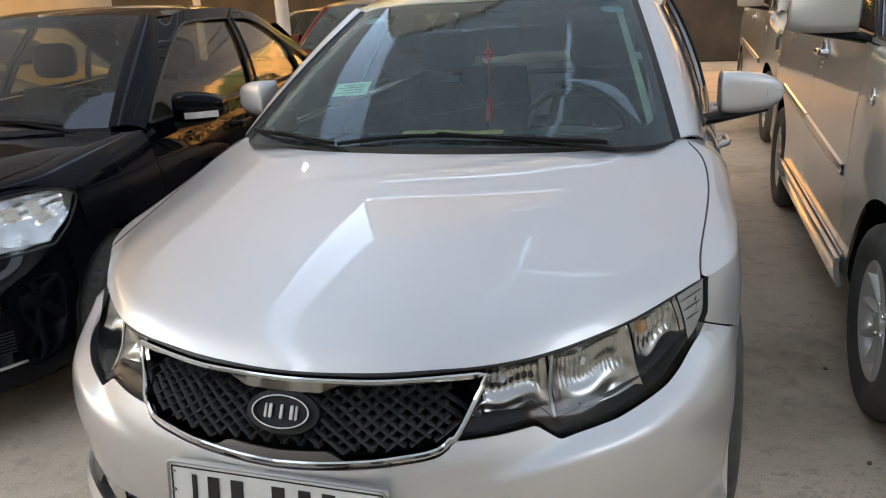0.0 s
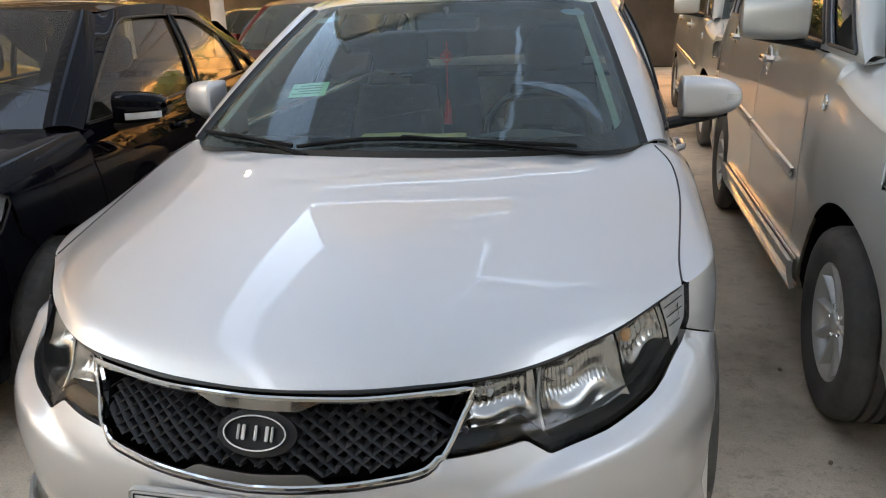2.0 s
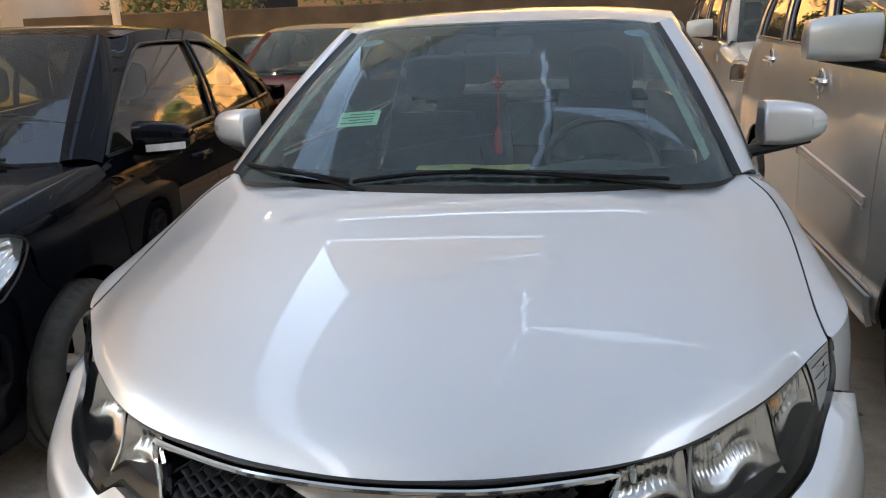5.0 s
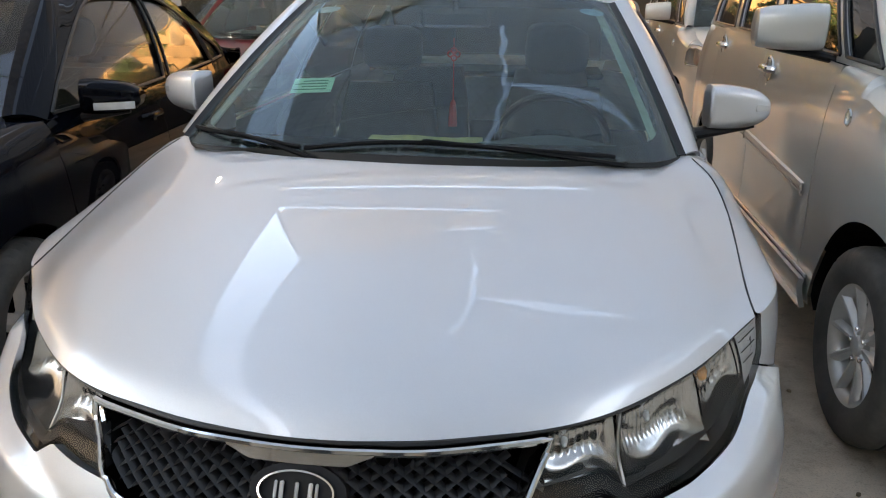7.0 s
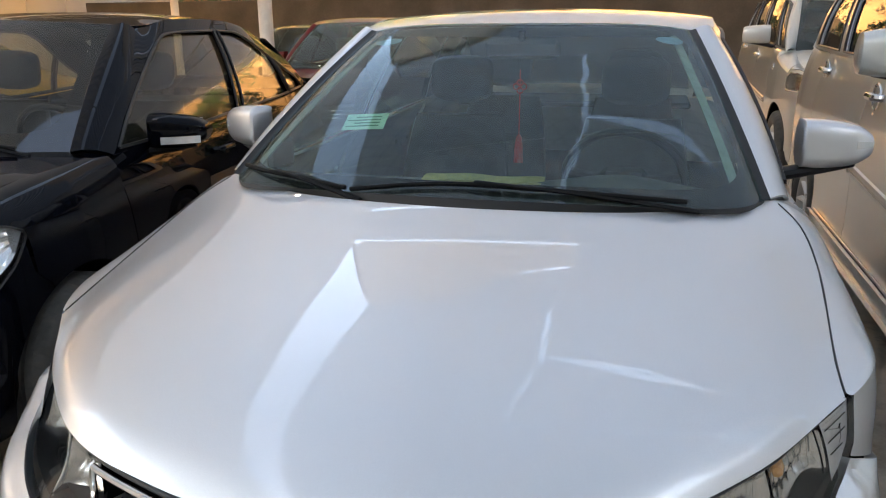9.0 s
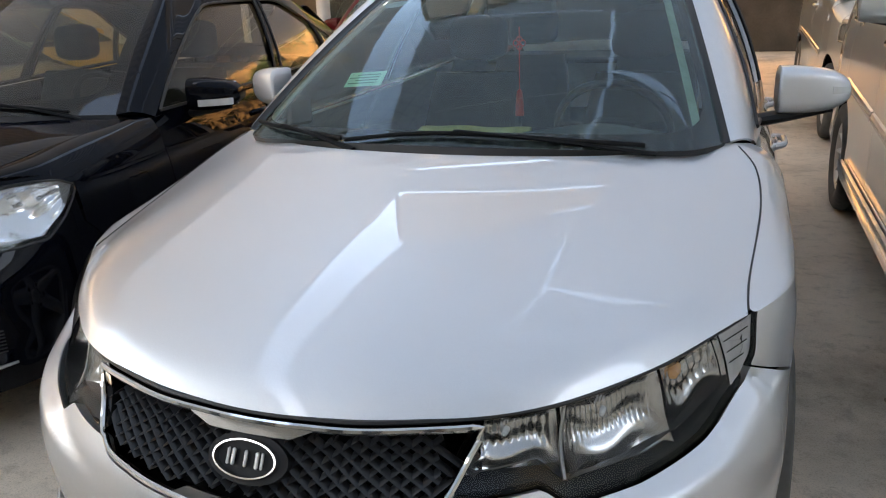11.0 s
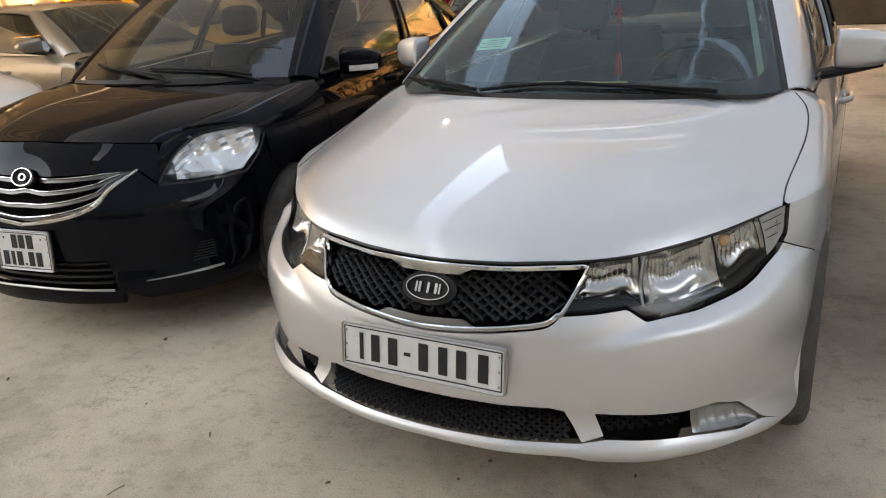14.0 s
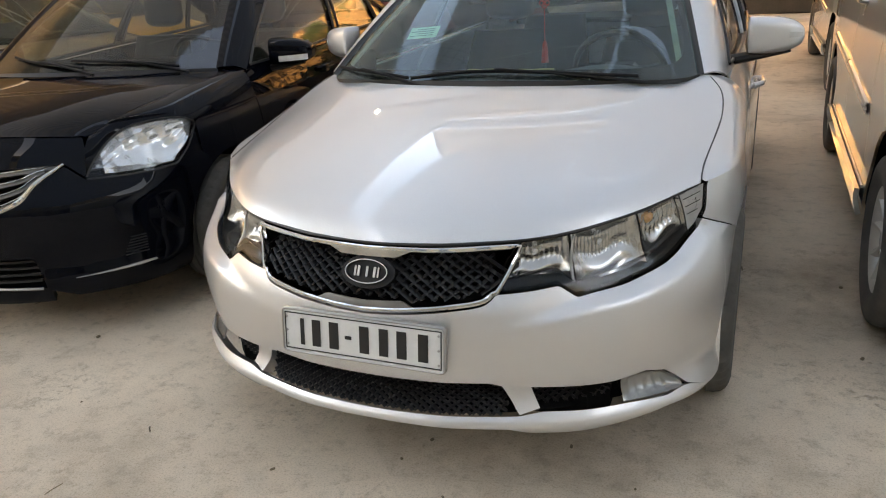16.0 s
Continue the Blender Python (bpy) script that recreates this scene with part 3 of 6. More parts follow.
class Car:
    """The shell common to all the cars; c holds its measures, in metres from the nose."""

    def __init__(self, root, c):
        self.root, self.c = root, c
        self.skin = Skin(c["plan"], c["front"], c["side"], c["blend"])
        self.paint = c["paint"]

    def arch(self, floor=None):
        c = self.c
        sill = c.get("sill", 0.2) if floor is None else floor

        def low(u):
            y = self.skin.plan(abs(u))[1]
            z = sill
            for yc in c["axles"]:
                if abs(y - yc) < c["arch"]:
                    z = max(z, c["r"] + math.sqrt(c["arch"] ** 2 - (y - yc) ** 2) * 1.03 - 0.01)
            return z
        return low

    def hood(self):
        c = self.c
        right = [np.array(k, float) for k in c["hood"]]
        curves = [mirror_x(k) for k in right[:0:-1]] + right
        g = loft(curves, 40, 61)
        part("bonnet", Mesh().grid(g, 0.015, flip=True), self.paint, self.root)

    def sides(self, doors, fender_low=None, u0=None, trunk=True):
        """Fenders, doors and quarters on both sides. doors: y of the shut lines."""
        c, sk = self.c, self.skin
        low = self.arch()
        belt = pchip([(p[1], p[2]) for p in c["belt"]])
        bx = pchip([(p[1], p[0]) for p in c["belt"]])
        y_a = doors[0]
        seam = [k for k in c["hood"][-1]]
        sx, sz = pchip([(p[1], p[0]) for p in seam]), pchip([(p[1], p[2]) for p in seam])
        top = c.get("shoulder", 0.80)
        for s in (1, -1):
            u0_ = u0 or sk.along(seam[0][1])
            us = np.linspace(u0_, sk.along(y_a) - 0.003, 60)
            lo = (lambda u: max(low(u), fender_low(u))) if fender_low else low
            hi = lambda u: top + (c.get("fender_z0", c["hood"][-1][0][2]) - top) * max(0, 1 - (u - u0_) / c.get("fender_run", 0.15))
            m = sk.sheet(us, lo, hi, 14)
            g = []
            band = c.get("band")
            if band:
                us = np.r_[np.linspace(band[0], u0_, 40)[:-1], us]
            for u in us:
                p2 = sk.at(u, hi(u) if u >= u0_ else min(band[1](u) + 0.005, seam[0][2] + 0.10))
                y = max(p2[1], seam[0][1] + 0.002)
                if band:
                    ue = sk.along(seam[-1][1])
                    k = min(max((u - band[0]) / (ue - band[0]), 0), 1)
                    y = seam[0][1] + (seam[-1][1] - seam[0][1]) * k if u < ue else max(p2[1], seam[-1][1])
                p0 = np.array((sx(y), y, sz(y)))
                if y > seam[-1][1]:
                    if y >= c["belt"][0][1]:
                        p0 = np.array((bx(y), y, belt(y)))
                    else:
                        k = (y - seam[-1][1]) / (c["belt"][0][1] - seam[-1][1])
                        p0 = np.array(seam[-1]) * (1 - k) + np.array(c["belt"][0]) * k
                bulge = np.array((p2[0] - 0.004, p2[1], p0[2] - 0.012 + (p2[2] - p0[2]) * 0.15))
                if band:
                    bulge = np.array((p2[0] * 0.8 + p0[0] * 0.2, p2[1] * 0.8 + p0[1] * 0.2, p0[2] + 0.004 + (p2[2] - p0[2]) * 0.12))
                g.append([(1 - t) ** 2 * p2 + 2 * t * (1 - t) * bulge + t * t * p0 for t in np.linspace(0, 1, 10)])
            m.grid(g)
            part("fender", m if s > 0 else m.mirrored(), self.paint, self.root)
            for k, (ya, yb) in enumerate(zip(doors[:-1], doors[1:])):
                us = np.linspace(sk.along(ya) + 0.003, sk.along(yb) - 0.003, 40)
                hi2 = lambda u: belt(sk.plan(u)[1])
                m = sk.sheet(us, low, hi2, 24, skirt=0.014)
                door = part("door", m if s > 0 else m.mirrored(), self.paint, self.root)
                if c.get("handles", True):
                    self.handle(door, s, yb - c.get("handle_in", 0.14), c["handle_z"])
            us = np.linspace(sk.along(doors[-1]) + 0.003, sk.u[-1] - 0.0, 70)
            end = c["tail_z"]
            hi3 = lambda u: belt(sk.plan(u)[1]) if sk.plan(u)[1] < c["belt"][-1][1] else end
            m = sk.sheet(us, low, hi3, 14)
            part("rear_quarter", m if s > 0 else m.mirrored(), self.paint, self.root)
            for yc in c["axles"]:
                g = []
                for q in np.linspace(-0.1, math.pi + 0.1, 24):
                    yy, zz = yc + c["arch"] * math.cos(q), c["r"] + c["arch"] * math.sin(q)
                    x1 = sk.at(sk.along(yy), max(zz, 0.25))[0] - 0.012
                    g.append([(x1, yy, zz), (x1 - 0.06, yy, zz + 0.0), (x1 - 0.24, yy, zz)])
                m = Mesh().grid(g)
                g2 = [[(g[i][2][0], yc, c["r"]), tuple(g[i][2])] for i in range(24)]
                m.grid(g2)
                part("wheel_arch", m if s > 0 else m.mirrored(), DARK, self.root)

    def handle(self, door, s, y, z):
        p = self.skin.at(self.skin.along(y), z)
        m = Matrix.Translation(Vector((s * p[0], p[1], p[2])))
        a = Mesh()
        a.tube(smooth_path([(s * -0.005, 0.10, 0), (s * 0.028, 0.07, 0.004), (s * 0.034, 0, 0.006), (s * 0.028, -0.07, 0.004), (s * -0.005, -0.10, 0)]), 0.011, 8, 1.2)
        a.box((0.012, 0.05, 0.045), pose(s * 0.006, 0.02, -0.012), 0.005)
        part("door_handle", a.moved(m), self.c.get("handle_mat", self.paint), door)

    def glasshouse(self, windows, side_glass=None, wind=None, frit=(0.07, 0.10), rear=True):
        """Windscreen, pillars, side windows, roof and rear window."""
        c = self.c
        bl, tl_ = ([np.array(p, float) for p in c[k]] for k in ("ws_low", "ws_top"))
        t0, t1 = tl_[0], tl_[-1]
        if len(tl_) == 2:
            tl_.insert(1, (t0 + t1) / 2 + (0, -0.35 * (t1[1] - t0[1]), 0.25 * (t0[2] - t1[2])))
        low = even(smooth_path([mirror_x(p) for p in bl[:0:-1]] + bl), 41)
        top = even(smooth_path([mirror_x(p) for p in tl_[:0:-1]] + tl_), 41)
        bow = c.get("ws_bow", 0.035)
        ts = np.linspace(0, 1, 21)
        out = np.array((0, -0.75, 0.66)) * bow
        ws = np.array([[low[i] * (1 - t) + top[i] * t + out * 4 * t * (1 - t) * 0.6 for t in ts] for i in range(41)])
        self.ws = ws
        pane = part("windscreen", Mesh().grid(ws), wind or WINDSCREEN, self.root)
        pane.visible_shadow = False

        def on(a, b):
            i, j = np.clip(a, 0, 1) * 40, np.clip(b, 0, 1) * 20
            i0, j0 = min(int(i), 39), min(int(j), 19)
            f, g = i - i0, j - j0
            return (ws[i0, j0] * (1 - f) + ws[i0 + 1, j0] * f) * (1 - g) + (ws[i0, j0 + 1] * (1 - f) + ws[i0 + 1, j0 + 1] * f) * g
        self.on_ws = on
        inner = np.array((0, 0.003, -0.004))
        g = []
        for q in np.linspace(0, 2 * math.pi, 121):
            cx, cz = math.cos(q), math.sin(q)
            k = 1 / max(abs(cx), abs(cz))
            ox, oz = 0.5 + 0.5 * cx * k, 0.5 + 0.5 * cz * k
            e = 0.24
            ix, iz = math.copysign(abs(cx) ** e, cx), math.copysign(abs(cz) ** e, cz)
            ix, iz = 0.5 + ix * (0.5 - frit[0] * 0.5), (0.5 + frit[1] * 0.35) + iz * (0.5 - frit[1] * 0.62)
            g.append([on(ox + (ix - ox) * t, oz + (iz - oz) * t) + inner for t in np.linspace(0, 1, 5)])
        part("windscreen_frit", Mesh().grid(g), FRIT, pane)
        # roof
        rc = [np.array(p, float) for p in c["roof"]]
        rail = even(smooth_path(c["rail"]), 40)
        belt = even(smooth_path(c["belt"]), 40)
        centre = even(smooth_path(rc), 40)
        edge = [np.array(t1)] + list(rail)
        edge = even(smooth_path([t1] + list(rail[2::5])), 40)
        rows = []
        for i in range(40):
            k = []
            for t in np.linspace(-1, 1, 31):
                a = abs(t)
                p = centre[i] * (1 - a) + edge[i] * a
                p[2] = edge[i][2] + (centre[i][2] - edge[i][2]) * (1 - a ** 2.6)
                if i < 6:
                    w = i / 6
                    f = top[int(round((t + 1) * 20))]
                    p[0] = edge[i][0] * a
                    p = np.array((p[0], f[1] * (1 - w) + p[1] * w, f[2] * (1 - w) + p[2] * w))
                p[0] = math.copysign(abs(p[0]), t) if t else 0.0
                k.append(p)
            rows.append(k)
        part("roof", Mesh().grid(rows, 0.012, flip=True), c.get("roof_paint", self.paint), self.root)
        # side frame and windows
        for s in (1, -1):
            def G(a, t, inset=0.0):
                i = min(a * 39, 38.999)
                i0 = int(i)
                f = i - i0
                lo, hi = belt[i0] * (1 - f) + belt[i0 + 1] * f, rail[i0] * (1 - f) + rail[i0 + 1] * f
                p = lo * (1 - t) + hi * t + np.array((0.05, 0, 0.012)) * (4 * t * (1 - t)) * 0.45
                return (p - (inset, 0, inset * 0.3)) * (s, 1, 1)
            fr = Mesh()
            tl, th_ = c.get("pane", (0.06, 0.90))
            th = c.get("arc", lambda a: th_)
            fr.grid([[G(a, t) for t in np.linspace(0, tl, 4)] for a in np.linspace(0, 1, 60)], flip=s < 0)
            fr.grid([[G(a, t) for t in np.linspace(th(a), 1, 10)] for a in np.linspace(0, 1, 90)], flip=s < 0)
            cuts = [0.0] + [v for w in windows for v in w] + [1.0]
            for k in range(0, len(cuts), 2):
                if cuts[k + 1] - cuts[k] > 0.001:
                    fr.grid([[G(a, t) for t in np.linspace(tl, th(a), 12)] for a in np.linspace(cuts[k], cuts[k + 1], 8)], 0.012, flip=s < 0)
            # windscreen pillar
            e1 = ws[40 if s > 0 else 0]
            e2 = np.array([G(0, t) for t in ts])
            fr.grid([[e1[j] * (1 - t) + e2[j] * t + np.array((s * 0.35, -0.5, 0.6)) * 0.028 * 4 * t * (1 - t) for t in np.linspace(0, 1, 7)] for j in range(21)], 0.01, flip=s > 0)
            low_in, hood_end, low_out = e1[0], np.array(c["hood"][-1][-1], float) * (s, 1, 1), e2[0]
            tri = [[low_in * (1 - t) + low_out * t, hood_end * (1 - t) + low_out * t] for t in np.linspace(0, 1, 6)]
            fr.grid(tri, flip=s > 0)
            part("window_frame", fr, self.paint, self.root)
            for w0, w1 in windows:
                pane = part("side_window", Mesh().grid([[G(a, t, 0.012) for t in np.linspace(tl - 0.02, th(a) + 0.02, 10)] for a in np.linspace(w0 - 0.004, w1 + 0.004, 40)], flip=s < 0), side_glass or SIDEGLASS, self.root)
                pane.visible_shadow = False
                trim = Mesh()
                loop = [G(a, tl, -0.002) for a in np.linspace(w0, w1, 24)] + [G(w1, t, -0.002) for t in np.linspace(tl, th(w1), 10)[1:]] + [G(a, th(a), -0.002) for a in np.linspace(w1, w0, 40)[1:]] + [G(w0, t, -0.002) for t in np.linspace(th(w0), tl, 6)[1:]]
                trim.tube(loop, 0.007, 6)
                part("window_seal", trim, c.get("seal", SEAL), pane)
            self.G = G
        if rear:
            r0, r1 = (np.array(p, float) for p in c["rear_low"])
            tr = [edge[-1] * (abs(t), 1, 1) * (math.copysign(1, t), 1, 1) * (1, 1, 1) for t in np.linspace(-1, 1, 21)]
            tr = [np.array(rows[-1][int(round((t + 1) * 15))]) for t in np.linspace(-1, 1, 21)]
            lowr = even(smooth_path([mirror_x(r1), r0, r1]), 21)
            rg = [[tr[i] * (1 - t) + lowr[i] * t + np.array((0, 0.5, 0.6)) * 0.03 * 4 * t * (1 - t) for t in np.linspace(0, 1, 12)] for i in range(21)]
            ob = part("rear_window", Mesh().grid(rg, flip=True), side_glass or SIDEGLASS, self.root)
            ob.visible_shadow = False
            last = belt[-1]
            e2 = np.array([belt[-1] * (1 - t) + rail[-1] * t for t in np.linspace(0, 1, 12)])[::-1]
            for s in (1, -1):
                col = np.array([rg[20 if s > 0 else 0][j] for j in range(12)])
                part("rear_pillar", Mesh().grid([[col[j] * (1 - t) + e2[j] * (s, 1, 1) * t + np.array((s * 0.02, 0.01, 0.015)) * 4 * t * (1 - t) for t in np.linspace(0, 1, 8)] for j in range(12)], 0.01, flip=s < 0), self.paint, self.root)
            # boot
            deck = [np.array(p, float) for p in c["deck"]]
            g = []
            for t in np.linspace(-1, 1, 21):
                a = abs(t)
                line = []
                for k, p in enumerate(deck):
                    q = p.copy()
                    q[0] = t * c["deck_w"][k]
                    q[2] -= 0.03 * a ** 3
                    line.append(q)
                line[0] = np.array(lowr[int(round((t + 1) * 10))])
                g.append(even(smooth_path(line), 16))
            part("boot_lid", Mesh().grid(g, 0.012, flip=True), self.paint, self.root)

    def under(self, z0=0.19, z1=0.62, half=0.60):
        """Engine bay, floor and inner walls."""
        L = self.c["length"]
        y0 = self.c.get("bay", 0.12)
        m = Mesh().box((half * 2, L - y0 - 0.3, z1 - z0), pose(0, (L - y0 - 0.3) / 2 + y0, (z0 + z1) / 2), 0.05)
        part("underbody", m, DARK, self.root)

    def wheels(self, rim, style, x=None, turn=0.0, width=0.2):
        c = self.c
        for yc in c["axles"]:
            for s in (1, -1):
                make_wheel(self.root, s * (x or c["tyre_x"]), yc, c["r"], rim, style, width, turn)


# ---------- the silver sedan in the middle ----------
sedan = thing("sedan", "silver sedan with a black mesh grille, parked on concrete", "car", pose(0, 0, 0))
SEDAN = {
    "paint": SILVER, "length": 4.46,
    "plan": [(0, -.07), (.1, -.067), (.235, -.05), (.42, .010), (.60, .12), (.735, .25), (.815, .39), (.862, .55), (.888, .78), (.892, 1.2), (.892, 3.2), (.88, 3.7), (.85, 4.1), (.76, 4.32), (.5, 4.43), (0, 4.46)],
    "front": [(.17, -.06), (.2, -.03), (.26, .012), (.29, -.005), (.33, -.02), (.40, -.008), (.5, 0), (.56, -.008), (.62, -.035), (.67, -.065), (.73, -.085), (.80, -.12), (.97, -.2)],
    "side": [(.17, -.07), (.22, -.02), (.3, 0), (.45, -.005), (.6, 0), (.7, -.002), (.8, -.015), (.88, -.045), (.93, -.075), (.97, -.10)],
    "blend": (.85, 1.3), "axles": (.82, 3.47), "r": .316, "arch": .365, "tyre_x": .885, "sill": .2, "shoulder": .80,
    "hood": [
        [(0, .016, .726), (0, .06, .770), (0, .2, .836), (0, .46, .902), (0, .92, .975)],
        [(.383, .090, .737), (.386, .133, .780), (.386, .26, .838), (.38, .52, .902), (.37, .96, .975)],
        [(.606, .255, .760), (.611, .30, .797), (.615, .41, .841), (.605, .68, .901), (.585, 1.06, .975)],
        [(.777, .482, .793), (.774, .53, .808), (.777, .62, .829), (.797, .90, .885), (.785, 1.08, .935), (.735, 1.175, .978)]],
    "ws_low": [(x, .975 + .10 * x * x + .125 * (x / .71) ** 14, .985 - .004 * (x / .71) ** 4) for x in np.linspace(0, .71, 15)],
    "ws_top": [(x, 1.80 + .10 * x * x + .030 * (x / .535) ** 14, 1.398 - .026 * (x / .535) ** 5) for x in np.linspace(0, .535, 15)],
    "belt": [(.79, 1.30, .955), (.815, 1.7, .955), (.82, 2.4, .97), (.80, 3.2, .995), (.74, 3.75, 1.03)],
    "rail": [(.605, 1.93, 1.375), (.615, 2.2, 1.415), (.61, 2.8, 1.425), (.59, 3.2, 1.395), (.57, 3.45, 1.34)],
    "roof": [(0, 1.80, 1.398), (0, 2.1, 1.44), (0, 2.7, 1.458), (0, 3.2, 1.43), (0, 3.4, 1.39)],
    "rear_low": [(0, 3.88, 1.06), (.62, 3.82, 1.04)], "deck": [(0, 3.88, 1.06), (0, 4.1, 1.055), (0, 4.38, 1.03), (0, 4.44, .9)], "deck_w": [.62, .70, .68, .66],
    "tail_z": .95, "handle_z": .80,
}
car = Car(sedan, SEDAN)
sk = car.skin
car.hood()
seam_low = lines([(1.045, .705), (1.12, .675), (1.266, .617), (1.34, .0)])
lamp_tail = lines([(1.04, .703), (1.062, .721), (1.091, .781), (1.1, .793)])
car.sides([1.27, 2.28, 3.28], seam_low, u0=1.098)
for s in (1, -1):
    m = sk.sheet(np.linspace(1.046, 1.099, 12), lambda u: seam_low(u), lambda u: max(seam_low(u) + .001, lamp_tail(u)), 6)
    part("fender_tip", m if s > 0 else m.mirrored(), SILVER, sedan)
car.glasshouse([(0.03, 0.42), (0.45, 0.80), (0.82, 0.93)], frit=(0.07, 0.075))
car.under()
car.wheels(.215, "five", width=.205)

hood_line = pchip([(0, .722), (.24, .727), (.34, .731), (.43, .733), (.56, .738), (.65, .747), (.74, .757), (.85, .763), (.975, .777), (1.07, .791), (1.2, .82)])
lamp_low = lines([(.357, .617), (.45, .621), (.524, .627), (.568, .597), (.612, .602), (.70, .608), (.79, .622), (.86, .633), (.917, .647), (.97, .666), (1.019, .687), (1.062, .721), (1.091, .781)])
grille_low = pchip([(0, .560), (.095, .565), (.168, .572), (.248, .581), (.321, .592), (.345, .605), (.357, .617)])
slant = lines([(.357, .617), (.386, .652), (.437, .721)])

# front bumper: upper skin, struts and lip round the lower openings
bm_top = lambda u: (grille_low(u) if u < .357 else lamp_low(u) if u < 1.042 else seam_low(u)) - .004
opening = lines([(0, .372), (.33, .372), (.364, .363), (.437, .360), (.66, .352), (.75, .362), (.82, .343), (.86, .312), (.89, .285), (1.0, .245), (1.18, .205), (1.35, .2)])
low_arch = car.arch(.19)
ease = lambda t: (lambda k: k * k * (3 - 2 * k))(min(max(t, 0), 1))


crease = lines([(.30, .540), (.36, .549), (.45, .564), (.568, .590), (.612, .598), (.70, .604), (.79, .618), (.86, .629), (.917, .643), (.97, .662), (1.019, .683)])


def swell(u, z):
    """The bumper stands proud of the lamps: a ledge below them that runs out towards the grille and the arch."""
    k = ease((u - .34) / .28) * ease((1.27 - u) / .25)
    tuck = .045 * ease((u - 1.02) / .25) * ease((.52 - z) / .28)
    return tuck - .026 * k * ease((crease(min(u, 1.02)) - z) / .026)


b = Mesh()
us = np.r_[np.linspace(-1.335, -1.05, 30), np.linspace(-1.045, 1.045, 240), np.linspace(1.05, 1.335, 30)]
sk.sheet(us, lambda u: max(opening(u), low_arch(u)), lambda u: max(bm_top(u), max(opening(u), low_arch(u)) + .001), 26, inset=swell, skirt=.02, mesh=b)
lip_low = lines([(0, .252), (.38, .247), (.43, .230), (.55, .226), (.70, .240), (.81, .252), (.9, .247), (1.02, .238)])
lip_top = lines([(0, .279), (.40, .281), (.47, .292), (.69, .287), (.81, .278), (.86, .283), (.9, .28), (1.0, .245), (1.1, .2)])
sk.sheet(np.linspace(-1.02, 1.02, 160), lip_low, lambda u: max(lip_top(u), lip_low(u) + .004), 7, inset=swell, skirt=.04, mesh=b)
for s in (1, -1):
    rows = []
    for t in np.linspace(0, 1, 8):
        ua, ub, z = .362 + .046 * t, .438 + .026 * t, .366 - .084 * t
        rows.append([sk.at(s * (ua + (ub - ua) * k), z + .012 * k * t, .002) for k in np.linspace(0, 1, 6)])
    b.grid(np.array(rows), .04, flip=s < 0)
bumper = part("front_bumper", b, SILVER, sedan)

# near-black sheet carries the shade behind the lower openings
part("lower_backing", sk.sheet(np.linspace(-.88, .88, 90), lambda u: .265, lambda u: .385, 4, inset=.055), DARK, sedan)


def lattice(skin, u_a, u_b, low, high, du, slope, inset, r, thin=1.0):
    """Crossed thin bars over a stretch of skin, cut off at low and high."""
    a = Mesh()
    for sgn in (1, -1):
        k = u_a - 0.4
        while k < u_b + 0.4:
            run = []
            for t in np.linspace(0, 1, 80):
                z = 0.24 + 0.55 * t
                u = k + sgn * (z - 0.5) / slope
                ok = u_a < u < u_b and low(abs(u)) < z < high(abs(u))
                if ok:
                    run.append(skin.at(u, z, inset + (0.002 if sgn > 0 else 0)))
            if len(run) > 2:
                a.tube(run, r, 6, thin)
            k += du
    return a


# near-black sheet carries the shade behind the grille mesh
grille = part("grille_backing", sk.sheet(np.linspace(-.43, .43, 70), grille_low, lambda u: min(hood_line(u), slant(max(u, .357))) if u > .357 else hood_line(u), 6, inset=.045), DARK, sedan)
g_hi = lambda u: hood_line(u) - .026 if u < .36 else slant(u) - .012
part("grille_mesh", lattice(sk, -.425, .425, lambda u: grille_low(u) + (.03 if u < .13 else .016), g_hi, .037, .60, .016, .010, .19), MESHPLASTIC, grille)
for s_, lo_, hi_ in ((0, lambda u: .272, lambda u: .368), (1, lambda u: .290, lambda u: .355), (-1, lambda u: .290, lambda u: .355)):
    ua, ub = (-.385, .385) if s_ == 0 else ((.455, .675) if s_ > 0 else (-.675, -.455))
    part("lower_mesh", lattice(sk, ua, ub, lo_, hi_, .027, .62, .024, .007, .22), MESHPLASTIC, bumper)

# chrome surround of the grille
top_u = np.linspace(-.43, .43, 60)
loop = [sk.at(u, hood_line(abs(u)) - .011, -.001) for u in top_u]
loop += [sk.at(u, slant(u) - .002, -.001) for u in (.425, .41, .395, .38, .37, .36)]
loop += [sk.at(u, grille_low(abs(u)) + .007, -.001) for u in np.linspace(.35, -.35, 60)]
loop += [sk.at(-u, slant(u) - .002, -.001) for u in (.36, .37, .38, .395, .41, .425)] + [loop[0]]
c = Mesh().tube(loop, .0058, 8, 1.15)
hi_c = lambda u: hood_line(u) - .006
sk.sheet(np.linspace(-.125, .125, 30), lambda u: hood_line(u) - (.030 if u < .085 else .030 - .016 * (u - .085) / .04), hi_c, 4, inset=-.006, skirt=.012, mesh=c)
part("grille_surround", c, CHROME, grille, "chrome grille surround")
part("grille_chin", sk.sheet(np.linspace(-.30, .30, 50), lambda u: grille_low(u) + .002, lambda u: grille_low(u) + (.030 if u < .11 else .030 - .018 * min(1, (u - .11) / .03)), 4, inset=-.002, skirt=.01), DARKSATIN, grille)

